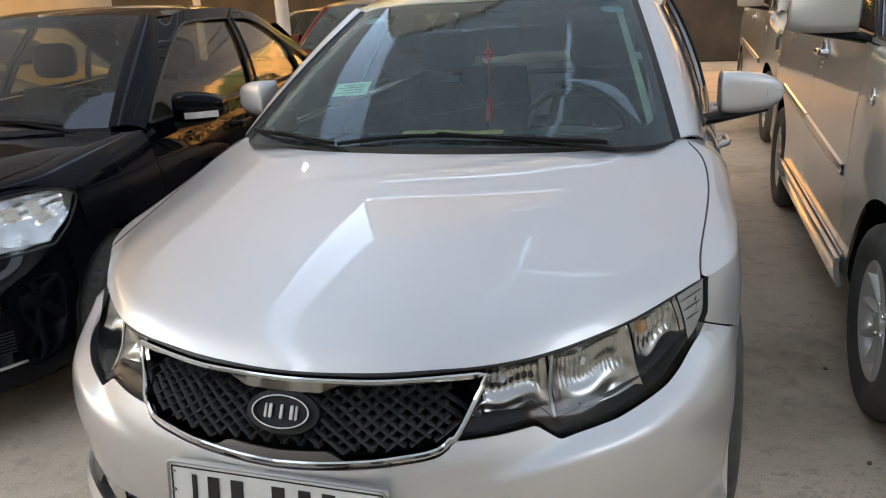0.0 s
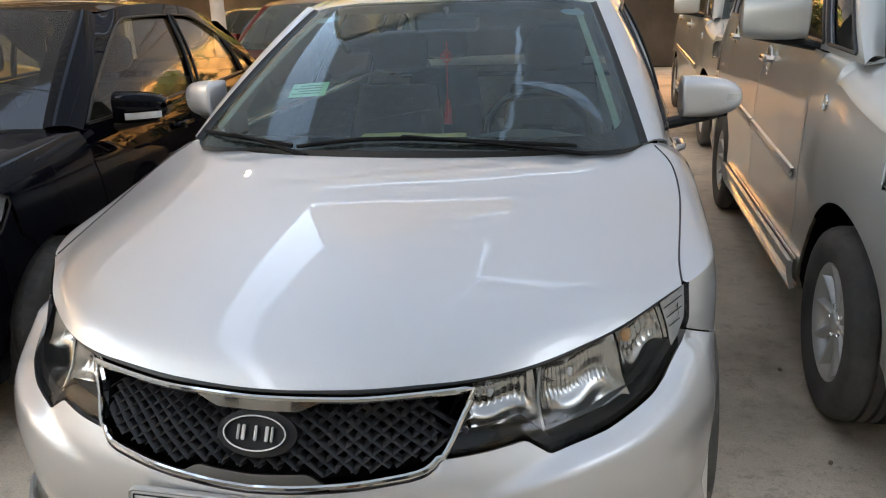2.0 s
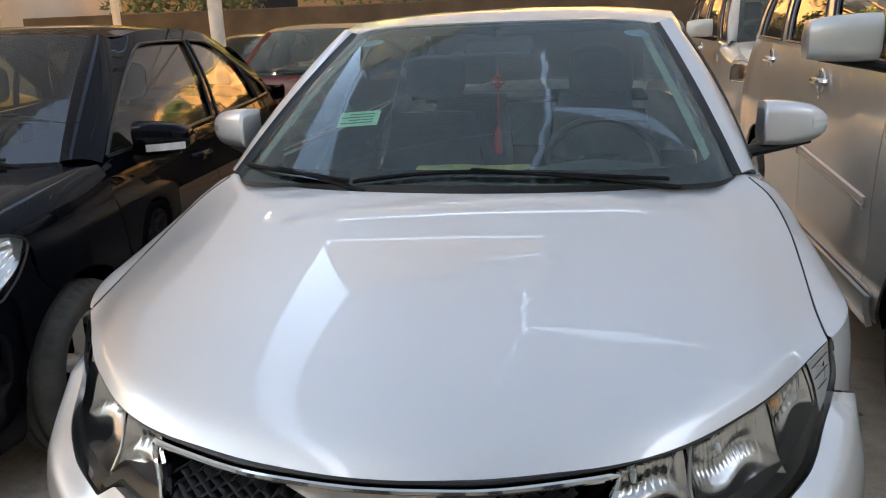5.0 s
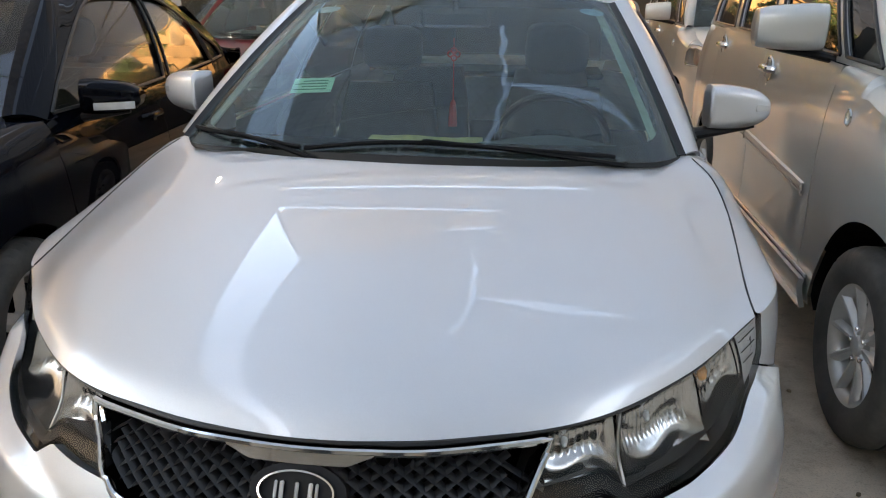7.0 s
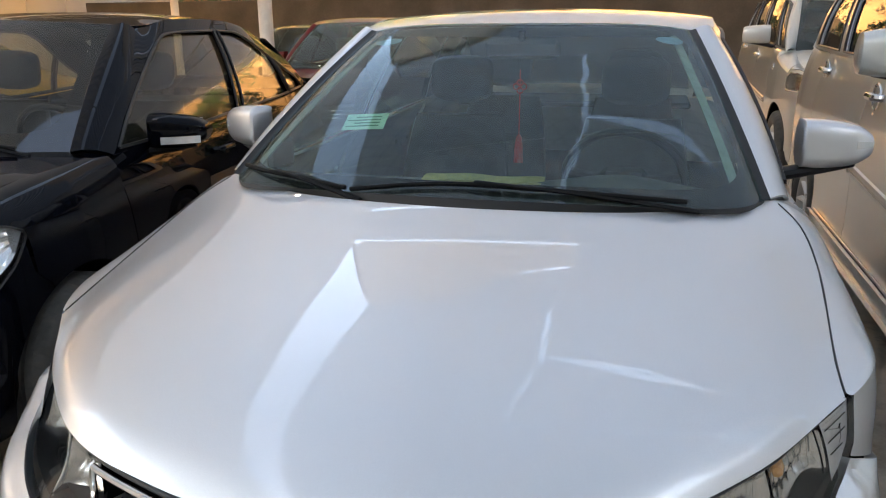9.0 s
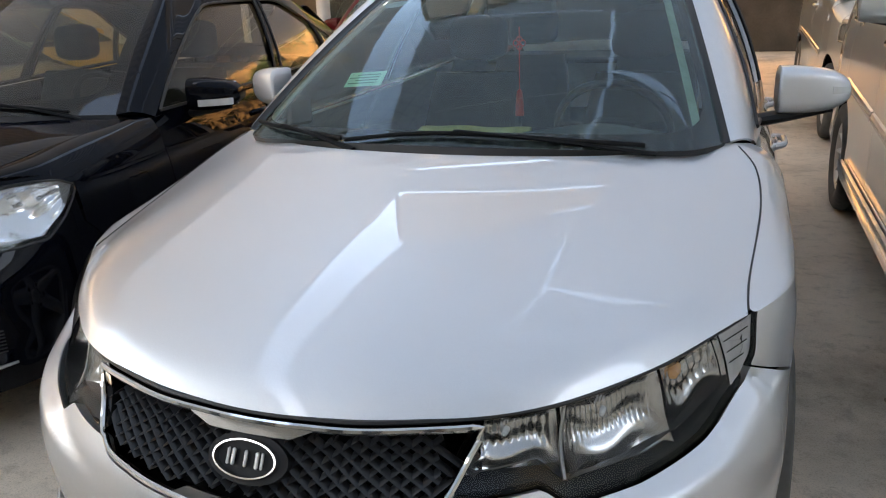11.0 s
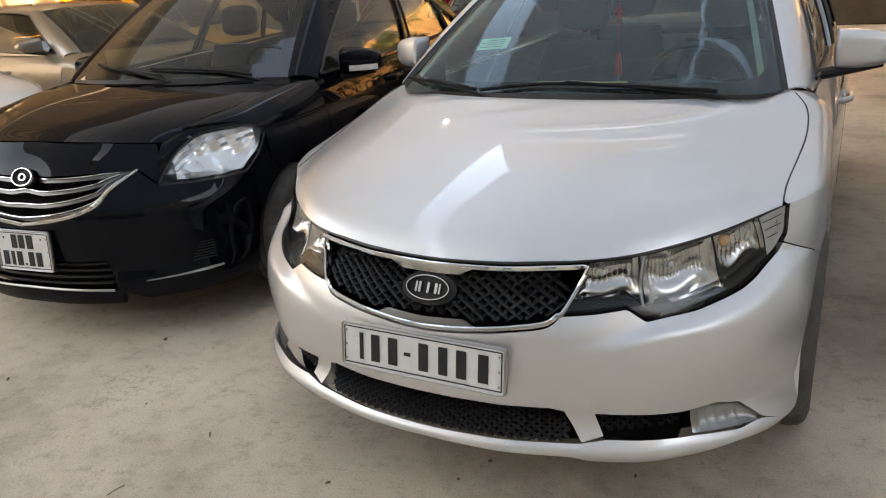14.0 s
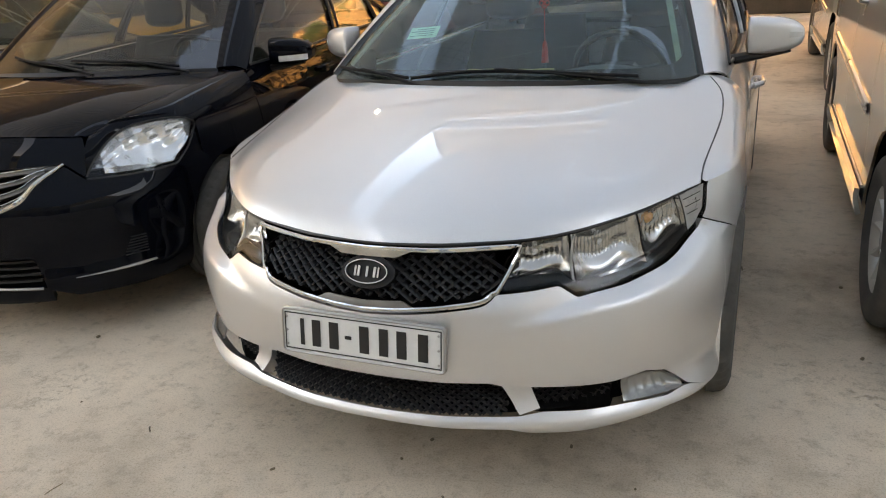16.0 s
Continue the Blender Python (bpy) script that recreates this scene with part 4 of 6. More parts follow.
# badge: an oval ring with three plain bars
bp = frame_on(sk, .004, .652) @ pose(0, -.004, 0)
badge = part("badge", Mesh().solid(ellipse(0, 0, .078, .043), .03, pose(0, .0, 0)).moved(bp), PLASTIC, grille, "dark oval badge plate")
part("badge_ring", ring_mesh(.060, .031, .0060, .012).moved(bp), CHROME, badge)
for x, w in ((-.034, .005), (-.024, .007), (0.0, .006), (.022, .007), (.032, .005)):
    part("badge_bar", Mesh().box((w, .006, .028), pose(x, -.006, 0), .002).moved(bp), ALLOY, badge)

bars = [(-.175, 0, .012, .074), (-.132, 0, .026, .074), (-.079, 0, .028, .074), (-.036, 0, .020, .010), (.011, 0, .028, .074), (.067, 0, .026, .074), (.118, 0, .028, .074), (.178, 0, .028, .074)]
make_plate(sedan, pose(0, -.079, .489, -8), .470, .118, bars)
part("plate_bracket", Mesh().box((.30, .03, .09), pose(0, -.062, .489, -8), .008), PLASTIC, sedan)

# headlamps
for s in (1, -1):
    flip = (lambda m: m) if s > 0 else (lambda m: m.mirrored())
    top = lambda u: min(hood_line(u), slant(u) if u < .437 else 9) - .005
    low = lambda u: min(lamp_low(u) + .003, top(u) - .0015)
    us = np.linspace(.362, 1.096, 90)
    lens = part("headlamp", flip(sk.sheet(us, low, top, 12, skirt=.012)), LENS, sedan, "clear headlamp lens")
    lens.visible_shadow = False
    part("lamp_housing", flip(sk.sheet(np.linspace(.362, 1.07, 80), low, lambda u: max(top(u) - .30 * max(0, u - .90), low(u) + .001), 8, inset=.074, skirt=-.06)), BEZEL, lens)

    def bowl(ua, ub, lo, hi, depth, flutes, near=.016, n=96):
        g = []
        for a in np.linspace(0, 1, n):
            u = ua + (ub - ua) * a
            row = []
            for q in np.linspace(0, 1, 32):
                d = near + depth * (1 - abs(2 * a - 1) ** 4) * (1 - max(0, 1.7 * q - .7) ** 3)
                d += (.0016 * math.cos((a + .25 * a * a) * flutes * 2 * math.pi) * ease((q - .34) / .1) + .0026 * math.cos((q * 2.6 + 1.3 * a + .5 * math.sin(5 * a)) * 2 * math.pi) * ease((.5 - abs(a - .5)) / .2)) * ease((.95 - q) / .1) * ease(a / .12) * ease((1 - a) / .12)
                row.append(sk.at(u, lo(u) + (hi(u) - lo(u)) * q, d))
            g.append(row)
        return Mesh().grid(g)
    refl_low = lines([(.38, .643), (.565, .640), (.577, .615), (.65, .617), (.785, .631), (.805, .638), (.86, .648), (.90, .658), (1.0, .692)])
    for nm, ua, ub, dp, fl in (("high_beam_reflector", .392, .571, .034, 9), ("low_beam_reflector", .579, .800, .040, 15), ("indicator_reflector", .808, .992, .026, 7)):
        part(nm, flip(bowl(ua, ub, lambda u: refl_low(u) - .012, lambda u: top(u) - .004, dp, fl)), REFLECTOR, lens)
    bz = Mesh()
    g = []
    for u in np.linspace(.37, 1.03, 80):
        lo, hi = min(lamp_low(u) + .004, top(u) - .006), min(max(refl_low(min(u, 1.0)), lamp_low(u) + .012), top(u) - .003)
        g.append([sk.at(u, lo, .012), sk.at(u, lo + (hi - lo) * .5, .013), sk.at(u, hi - .003, .015), sk.at(u, hi, .018), sk.at(u, hi + .001, .030)])
    bz.grid(g)
    part("lamp_bezel", flip(bz), BEZEL, lens)
    for u_, w_ in ((.575, .0045), (.388, .0025)):
        dv = Mesh()
        z0 = refl_low(u_) + .004
        dv.tube([sk.at(u_ - .006 + .020 * t * t, z0 + (top(u_) - .004 - z0) * t, .016) for t in np.linspace(0, 1, 8)], np.linspace(w_, w_ * .5, 8), 6)
        part("lamp_divider", flip(dv), SATIN, lens)
    for u_, z_, r_, d_ in ((.485, .690, .006, .048), (.685, .692, .006, .053)):
        p = sk.at(u_, z_, d_)
        bu = Mesh()
        bu.lathe([(.0005, .022), (r_ * .7, .019), (r_, .01), (r_, -.02)], 14)
        for i in range(len(bu.v) - 56, len(bu.v)):
            v = bu.v[i]
            bu.v[i] = (v[1] + p[0], -v[0] + p[1], v[2] + p[2])
        part("lamp_bulb", flip(bu), LENS_WHITE, lens)
    am = Mesh()
    p = sk.at(.875, .728, .04)
    am.lathe([(.0005, .024), (.009, .021), (.013, .010), (.013, -.01)], 14)
    am.v = [(v[1] + p[0], -v[0] + p[1], v[2] + p[2]) for v in am.v]
    part("indicator_bulb", flip(am), AMBER, lens)
    marker = part("side_marker", flip(sk.sheet(np.linspace(.990, 1.092, 16), lambda u: min(lamp_low(u) + .004, top(u) - .004), lambda u: top(u) - .003, 6, inset=.010)), MARKER, lens, "pale side marker lens")
    for k in range(3):
        z0 = .716 + .019 * k
        mk = Mesh().tube([sk.at(u, z0 + .14 * (u - .96), .008) for u in np.linspace(.996, (1.040, 1.058, 1.070)[k], 8)], .0011, 6)
        part("marker_bar", flip(mk), BEZEL, lens)
    part("marker_bar", flip(Mesh().tube([sk.at(.966, .700 + .070 * t, .009) for t in np.linspace(0, 1, 6)], .0016, 6)), BEZEL, lens)
    # fog lamp
    f_low, f_hi = (lambda u: .286 - .05 * max(0, u - .69)), lines([(.66, .350), (.75, .358), (.82, .341), (.865, .310), (.885, .286)])
    fog = part("fog_lamp", flip(sk.sheet(np.linspace(.685, .882, 24), f_low, lambda u: max(f_hi(u) - .004, f_low(u) + .004), 8, inset=lambda u, z: swell(u, z) + .004, skirt=.03)), LENS, sedan)
    fog.visible_shadow = False
    g = [[sk.at(u, f_low(u) + (max(f_hi(u) - .006, f_low(u) + .003) - f_low(u)) * q, swell(u, .32) + .012 + .016 * (1 - abs(2 * a - 1) ** 4) * (1 - abs(2 * q - 1) ** 4) + .002 * math.cos(a * 40)) for q in np.linspace(0, 1, 10)] for a, u in zip(np.linspace(0, 1, 20), np.linspace(.688, .878, 20))]
    part("fog_reflector", flip(Mesh().grid(g)), FOGGREY, fog)

make_mirror(sedan, pose(.845, 1.56, 1.062, 0, 0, 6), SILVER, (.190, .11, .128), True, .48, True, 1)
make_mirror(sedan, pose(-.845, 1.56, 1.062, 0, 0, -24), SILVER, (.185, .11, .128), True, .60, True, -1)

# wipers, cowl
def ws_path(pts, lift=.012):
    return [car.on_ws(a, b) + (0, -lift * .6, lift * .8) for a, b in pts]
make_wiper(sedan, ws_path([(.31, .0), (.42, .036), (.52, .046), (.66, .034), (.84, .012)]), car.on_ws(.86, .02) + (0, -.02, -.015))
make_wiper(sedan, ws_path([(.04, .055), (.12, .055), (.20, .035), (.30, .004)]), car.on_ws(.33, .0) + (0, -.02, -.015))
cw = [car.ws[i][0] for i in range(41)]
rear_edge = even(smooth_path([mirror_x(k[-1]) for k in SEDAN["hood"][:0:-1]] + [np.array(k[-1], float) for k in SEDAN["hood"]]), 41)
part("cowl", Mesh().grid([[cw[i] * (1 - t) + (rear_edge[i] + (0, .01, -.02)) * t - (0, 0, .03 * math.sin(math.pi * t)) for t in np.linspace(0, 1, 7)] for i in range(41)]), SEAL, sedan)

# cabin
d = []
for x in np.linspace(-.72, .72, 25):
    hump = .035 * math.exp(-((x - .36) / .17) ** 2)
    d.append([(x, 1.03 + .27 * abs(x) ** 2, .955), (x, 1.19 + .1 * x * x, .965 + hump * .5), (x, 1.36, .955 + hump), (x, 1.47, .90 + hump), (x, 1.50, .75), (x, 1.46, .5)])
dash = part("dashboard", Mesh().grid(np.stack([even(smooth_path(r), 20) for r in d])), DASH, sedan)
make_steering(sedan, .36, 1.60, .93)
for x in (.36, -.36):
    make_seat(sedan, x, 1.95)
make_seat(sedan, .33, 2.85), make_seat(sedan, -.33, 2.85)
part("cabin_floor", Mesh().box((1.5, 2.7, .04), pose(0, 2.4, .28), .01), DARK, sedan)
part("parcel_shelf", Mesh().box((1.24, .5, .03), pose(0, 3.62, .985), .01), DASH, sedan)
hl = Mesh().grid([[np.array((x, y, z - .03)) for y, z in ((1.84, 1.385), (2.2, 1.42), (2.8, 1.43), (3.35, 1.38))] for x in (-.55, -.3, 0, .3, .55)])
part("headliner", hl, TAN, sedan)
rm = Mesh().box((.25, .03, .065), pose(0, 1.80, 1.315, 12), .014)
rm.tube([(0, 1.80, 1.33), (0, 1.79, 1.375)], .012, 8)
part("rear_view_mirror", rm, PLASTIC, sedan)

# charm hanging from the mirror
charm = thing("hanging_charm", "red tasselled charm hanging from the rear-view mirror", "charm", pose(0, 1.775, 1.25))
cm = Mesh().tube([(0, 0, 0), (0, 0, -.217)], .0018, 6)
cord = part("cord", cm, REDTHREAD, charm)
rg = Mesh()
for k in range(4):
    q = math.pi / 2 * k
    rg.tube([(.012 * math.cos(q) + .010 * math.cos(e), 0, -.055 + .012 * math.sin(q) + .010 * math.sin(e)) for e in np.linspace(0, 2 * math.pi, 13)], .0025, 6)
part("knot", rg, REDTHREAD, charm, "open red knot")
tz = Mesh()
tz.lathe([(.004, 0), (.010, -.01), (.010, -.02), (.0125, -.04), (.015, -.095), (.0005, -.095)], 14, wob=lambda k, i: .0015 if i % 2 and k > 1 else 0)
tz.v = [(y, z, x - .215) for x, y, z in tz.v]
part("tassel", tz, REDTHREAD, charm, "red silk tassel")

# stickers on the windscreen
def sticker(name, label, a0, b0, w, h, tilt, material, lines_mat=None, n=4, ov=False):
    p = Vector(car.on_ws(a0, b0))
    du = Vector(car.on_ws(a0 + .03, b0) - car.on_ws(a0 - .03, b0)).normalized()
    dz = Vector(car.on_ws(a0, b0 + .05) - car.on_ws(a0, b0 - .05)).normalized()
    nn = dz.cross(du).normalized()
    m = Matrix.Translation(p + nn * .008) @ Matrix((du, nn, du.cross(nn).normalized())).transposed().to_4x4() @ pose(0, 0, 0, 0, tilt)
    root = thing(name, label, "sticker", m)
    shape = ellipse(0, 0, w / 2, h / 2) if ov else [(-w / 2, -h / 2), (w / 2, -h / 2), (w / 2, h / 2), (-w / 2, h / 2)]
    part("paper", Mesh().solid(shape, .001), material, root)
    for k in range(n):
        part("text_bar", Mesh().box((w * (.8 if k % 2 else .62), .0008, h * .06), pose(-.04 * w if k % 2 else .05 * w, -.0008, h * (.28 - .19 * k)), .0002), lines_mat, root)
    return root


GREENPAPER = varied(mat("green_paper", (0.58, 0.95, 0.72), 0.7), (0.58, 0.95, 0.72), 0.05, 20, 200)
GREENINK = mat("green_ink", (0.06, 0.25, 0.14), 0.7)
BLUEFILM = varied(mat("blue_film", (0.25, 0.42, 0.55), 0.5), (0.25, 0.42, 0.55), 0.2, 40, 200)
sticker("permit_sticker", "pale green paper permit stuck inside the windscreen", .245, .34, .125, .076, -6, GREENPAPER, GREENINK)
sticker("round_sticker", "faded blue oval sticker at the top of the windscreen", .915, .90, .085, .05, 0, BLUEFILM, None, 0, True)
sticker("corner_sticker", "faded pale blue oval sticker in the windscreen corner", .115, .88, .10, .05, 0, BLUEFILM, None, 0, True)
for s in (1, -1):
    e = car.ws[40 if s > 0 else 0]
    part("windscreen_moulding", Mesh().grid([[q + (s * x, -.55 * (.004 + .45 * max(x, 0)), .65 * (.004 + .45 * max(x, 0))) for x in (-.012, -.006, 0, .005, .010, .013)] for q in e], .004, flip=s > 0), SEAL, sedan)
cl = thing("dash_cloth", "folded yellow cloth lying on the dashboard", "cloth", pose(-.02, 1.30, .962))
part("cloth", Mesh().grid([[(x, y, .012 + .006 * math.sin(x * 31) * math.cos(y * 40)) for y in np.linspace(-.05, .05, 8)] for x in np.linspace(-.17, .17, 24)], .012, flip=False), TANCLOTH, cl)

# shut lines: round the bonnet and over the lamps; inner pillar trims behind the glass
for s in (1, -1):
    seam = even(smooth_path(SEDAN["hood"][-1]), 50)
    part("shut_line", Mesh().tube([(q + (.0025, 0, -.001)) * (s, 1, 1) for q in seam[1:-1]], .0024, 6), SEAL, sedan)
    j = 38 if s > 0 else 2
    part("pillar_trim", Mesh().grid([[car.ws[j][i] + (-s * (.004 + .022 * k), .008 + .004 * k, -.007) for k in (0, .5, 1)] for i in range(1, 20)], .006), PILLARTRIM, sedan)
part("shut_line", Mesh().tube([sk.at(u, hood_line(abs(u)) - .001, .007) for u in np.linspace(-1.075, 1.075, 140)], .0048, 6), SEAL, sedan)


# ---------- the black sedan ----------
black_sedan = thing("black_sedan", "glossy black sedan with chrome slatted grille, dusty, parked on concrete", "car", pose(-2.06, .30, 0, 0, 0, 8))
VS = {
    "paint": BLACK, "length": 4.25,
    "plan": [(0, -.05), (.15, -.045), (.3, -.015), (.45, .05), (.6, .16), (.71, .29), (.775, .43), (.815, .58), (.845, .80), (.85, 1.1), (.85, 3.0), (.84, 3.5), (.80, 3.95), (.68, 4.15), (.4, 4.23), (0, 4.25)],
    "front": [(.15, -.06), (.2, -.01), (.26, 0), (.35, -.015), (.45, -.01), (.55, -.01), (.6, -.025), (.65, -.05), (.7, -.075), (.78, -.115), (.85, -.17)],
    "side": [(.17, -.07), (.25, -.01), (.4, 0), (.6, -.002), (.75, -.015), (.85, -.04), (.92, -.06), (.97, -.08), (1.03, -.10)],
    "blend": (.75, 1.1), "axles": (.80, 3.35), "r": .30, "arch": .345, "tyre_x": .842, "sill": .2, "shoulder": .82,
    "hood": [
        [(0, .120, .846), (0, .30, .895), (0, .55, .94), (0, .84, .975)],
        [(.28, .150, .838), (.29, .32, .893), (.30, .56, .937), (.31, .87, .973)],
        [(.45, .225, .823), (.47, .38, .88), (.50, .60, .926), (.53, .96, .966)],
        [(.515, .280, .815), (.575, .42, .868), (.62, .55, .897), (.685, .80, .933), (.735, 1.06, .952)]],
    "ws_low": [(0, .905, .985), (.36, .938, .983), (.665, 1.065, .968)], "ws_top": [(0, 1.62, 1.425), (.51, 1.715, 1.398)],
    "belt": [(.775, 1.16, .945), (.80, 1.6, .95), (.805, 2.25, .97), (.79, 3.0, .985), (.75, 3.6, 1.01)],
    "rail": [(.575, 1.78, 1.385), (.59, 2.1, 1.425), (.585, 2.7, 1.42), (.585, 3.05, 1.37), (.59, 3.32, 1.29)],
    "roof": [(0, 1.62, 1.425), (0, 1.95, 1.455), (0, 2.5, 1.462), (0, 3.0, 1.42), (0, 3.25, 1.36)],
    "rear_low": [(0, 3.70, 1.06), (.65, 3.66, 1.04)], "deck": [(0, 3.68, 1.06), (0, 3.9, 1.055), (0, 4.16, 1.03), (0, 4.22, .88)], "deck_w": [.65, .72, .70, .66],
    "tail_z": .95, "handle_z": .84, "ws_bow": .03, "handle_mat": BLACK, "pane": (.04, .87), "band": (.622, lambda u: v_hi(u)),
    "arc": lambda a: max(.09, (.10 + .77 * math.sin(math.pi / 2 * min(max((a - .005) / .15, 0), 1)) ** .5) - .62 * (max(a - .62, 0) / .33) ** 1.7),
}
v_hi = pchip([(.616, .663), (.659, .716), (.764, .791), (.889, .831), (1.0, .841), (1.09, .832), (1.15, .806)])
SLATGREY = mat("slat_satin", (0.16, 0.155, 0.15), 0.32, 0.8)
vc = Car(black_sedan, VS)
vk = vc.skin
vc.hood()
v_seam = lines([(1.14, .69), (1.2, .63), (1.28, .0)])
vc.sides([1.13, 2.18, 3.12], v_seam, u0=1.155)
vc.glasshouse([(0.008, 0.46), (0.495, 0.82), (0.835, 0.95)], side_glass=CLEARGLASS, wind=CLEARGLASS, frit=(.09, .12))
vc.under(half=.55)
vc.wheels(.20, "seven", width=.19)

v_lo = lines([(.616, .660), (.79, .651), (.907, .650), (1.006, .656), (1.08, .715), (1.15, .792)])
v_hi = pchip([(.616, .663), (.659, .716), (.764, .791), (.889, .831), (1.0, .841), (1.09, .832), (1.15, .806)])
v_gtop = pchip([(0, .735), (.10, .714), (.38, .721), (.541, .722)])
v_gbot = pchip([(0, .528), (.2, .557), (.349, .602), (.411, .657), (.541, .722)])
v_nose = lines([(0, .848), (.374, .838), (.64, .816), (.70, .80), (.80, .86)])

# nose above the grille and beside the lamps
n = Mesh()
vk.sheet(np.linspace(-.64, .64, 90), lambda u: v_gtop(u) + .006 if u < .541 else .728 - (u - .541) * .8 if u < .616 else v_hi(u) + .006, lambda u: v_nose(u) - .004, 10, skirt=.012, mesh=n)
part("nose_panel", n, BLACK, black_sedan)

v_open = lines([(0, .372), (.35, .378), (.372, .33), (.385, .245), (.50, .20), (1.3, .19)])
v_arch = vc.arch(.18)
bt = lambda u: (v_gbot(u) if u < .541 else .722 - (u - .541) * .8 if u < .616 else v_lo(u) if u < 1.14 else v_seam(u)) - .004
b = Mesh()
vk.sheet(np.r_[np.linspace(-1.25, -1.13, 16), np.linspace(-1.125, 1.125, 220), np.linspace(1.13, 1.25, 16)], lambda u: max(v_open(u), v_arch(u)), lambda u: max(bt(u), max(v_open(u), v_arch(u)) + .001), 16, skirt=.018, mesh=b)
vk.sheet(np.linspace(-.40, .40, 70), lambda u: .185, lambda u: .262 - .012 * (u / .4) ** 2, 7, skirt=.03, mesh=b)
v_bump = part("front_bumper", b, BLACK, black_sedan)
# near-black sheets behind slats and grille carry the shade of the openings
part("lower_backing", vk.sheet(np.linspace(-.40, .40, 40), lambda u: .24, lambda u: .40, 4, inset=.06), DARK, black_sedan)
for k in range(4):
    z = .275 + .026 * k
    part("lower_slat", vk.sheet(np.linspace(-.365, .365, 50), lambda u: z - .0 * u, lambda u: z + .010, 3, inset=.016, skirt=.02), PLASTIC, v_bump)
part("lip_trim", Mesh().tube([vk.at(u, .262 - .012 * (u / .4) ** 2, -.003) for u in np.linspace(-.37, .37, 50)], .006, 6), SATIN, v_bump)
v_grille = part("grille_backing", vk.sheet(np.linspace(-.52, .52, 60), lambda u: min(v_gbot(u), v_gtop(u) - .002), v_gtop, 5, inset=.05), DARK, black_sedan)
for k in range(4):
    f = (.06, .33, .60, .86)[k]
    end = (.515, .46, .425, .385)[k]
    zz = lambda u: v_gtop(u) * (1 - f) + v_gbot(u) * f
    part("grille_slat", vk.sheet(np.linspace(-end, end, 60), lambda u: zz(u) - .012, lambda u: zz(u) + .004, 5, inset=.014, skirt=.022), SLATGREY, v_grille, "dark satin slat")
    part("slat_edge", Mesh().tube([vk.at(u, zz(abs(u)) + .004, .009) for u in np.linspace(-end, end, 60)], .0032, 6), CHROME, v_grille, "thin chrome edge")
gl = [vk.at(u, v_gbot(abs(u)) + .006, -.002) for u in np.linspace(-.54, .54, 90)]
part("grille_surround", Mesh().tube(gl, np.interp(np.linspace(-1, 1, 90), [-1, -.6, 0, .6, 1], [.004, .009, .007, .009, .004]), 8, 1.2), CHROME, v_grille, "chrome grille edge")
bp = frame_on(vk, 0, .712) @ pose(0, -.012, 0)
e = ring_mesh(.052, .036, .008, .012)
badge = part("badge", e.moved(bp), CHROME, v_grille, "plain chrome oval badge")
part("badge_centre", ring_mesh(.016, .013, .010, .010).moved(bp), CHROME, badge)
part("badge_plate", Mesh().solid(ellipse(0, 0, .05, .034), .02).moved(bp), PLASTIC, badge)
bars = [(-.045, .038, .030, .058), (-.006, .038, .030, .058), (.038, .038, .034, .058), (-.100, -.034, .030, .060), (-.062, -.034, .018, .060), (-.026, -.034, .030, .060), (.004, -.058, .010, .010), (.036, -.034, .030, .060), (.078, -.034, .030, .060), (-.10, .052, .008, .008), (.10, .052, .008, .008)]
make_plate(black_sedan, pose(0, -.058, .428, -5), .285, .165, bars, .004, "white two-row number plate with black bars")
for s in (1, -1):
    flip = (lambda m: m) if s > 0 else (lambda m: m.mirrored())
    top, low = (lambda u: v_hi(u)), (lambda u: min(v_lo(u), v_hi(u) - .002))
    us = np.linspace(.62, 1.147, 60)
    lens = part("headlamp", flip(vk.sheet(us, low, top, 12, skirt=.012)), LENS, black_sedan, "large clear headlamp lens")
    lens.visible_shadow = False
    part("lamp_housing", flip(vk.sheet(us, low, top, 6, inset=.09, skirt=-.08)), BRIGHTBOWL, lens)
    g = []
    for a in np.linspace(0, 1, 36):
        u = .70 + .40 * a
        row = []
        for q in np.linspace(0, 1, 18):
            lo_, hi_ = low(u) + .01, top(u) - .01
            row.append(vk.at(u, lo_ + (hi_ - lo_) * q, .018 + .05 * (1 - abs(2 * a - 1) ** 2) * (1 - abs(2 * q - 1) ** 2) + .004 * math.cos(a * 30 + q * 5) + .002 * math.cos(q * 21 - a * 7)))
        g.append(row)
    part("lamp_reflector", flip(Mesh().grid(g)), BRIGHTBOWL, lens)
    gl = [vk.at(u, low(u) - .001, .001) for u in np.linspace(.62, 1.147, 40)] + [vk.at(u, top(u) + .001, .001) for u in np.linspace(1.147, .62, 40)]
    part("lamp_seal", flip(Mesh().tube(gl, .004, 6)), SEAL, lens)
    # satin tube paints in the bright reflection along the glossy black fog edge
    fs = [vk.at(u, .279 + .03 * (u - .5), -.004) for u in np.linspace(.50, .82, 20)]
    part("fog_glint", flip(Mesh().tube(fs, np.interp(np.linspace(0, 1, 20), [0, .8, 1], [.002, .008, .005]), 8, .9)), SATIN, v_bump)
    vt = Mesh()
    for k in range(7):
        vt.tube([vk.at(u, .33 + .012 * k, .0) for u in np.linspace(.70 + .006 * k, .80, 8)], .003, 5)
    part("fog_vent", flip(vt), PLASTIC, v_bump)

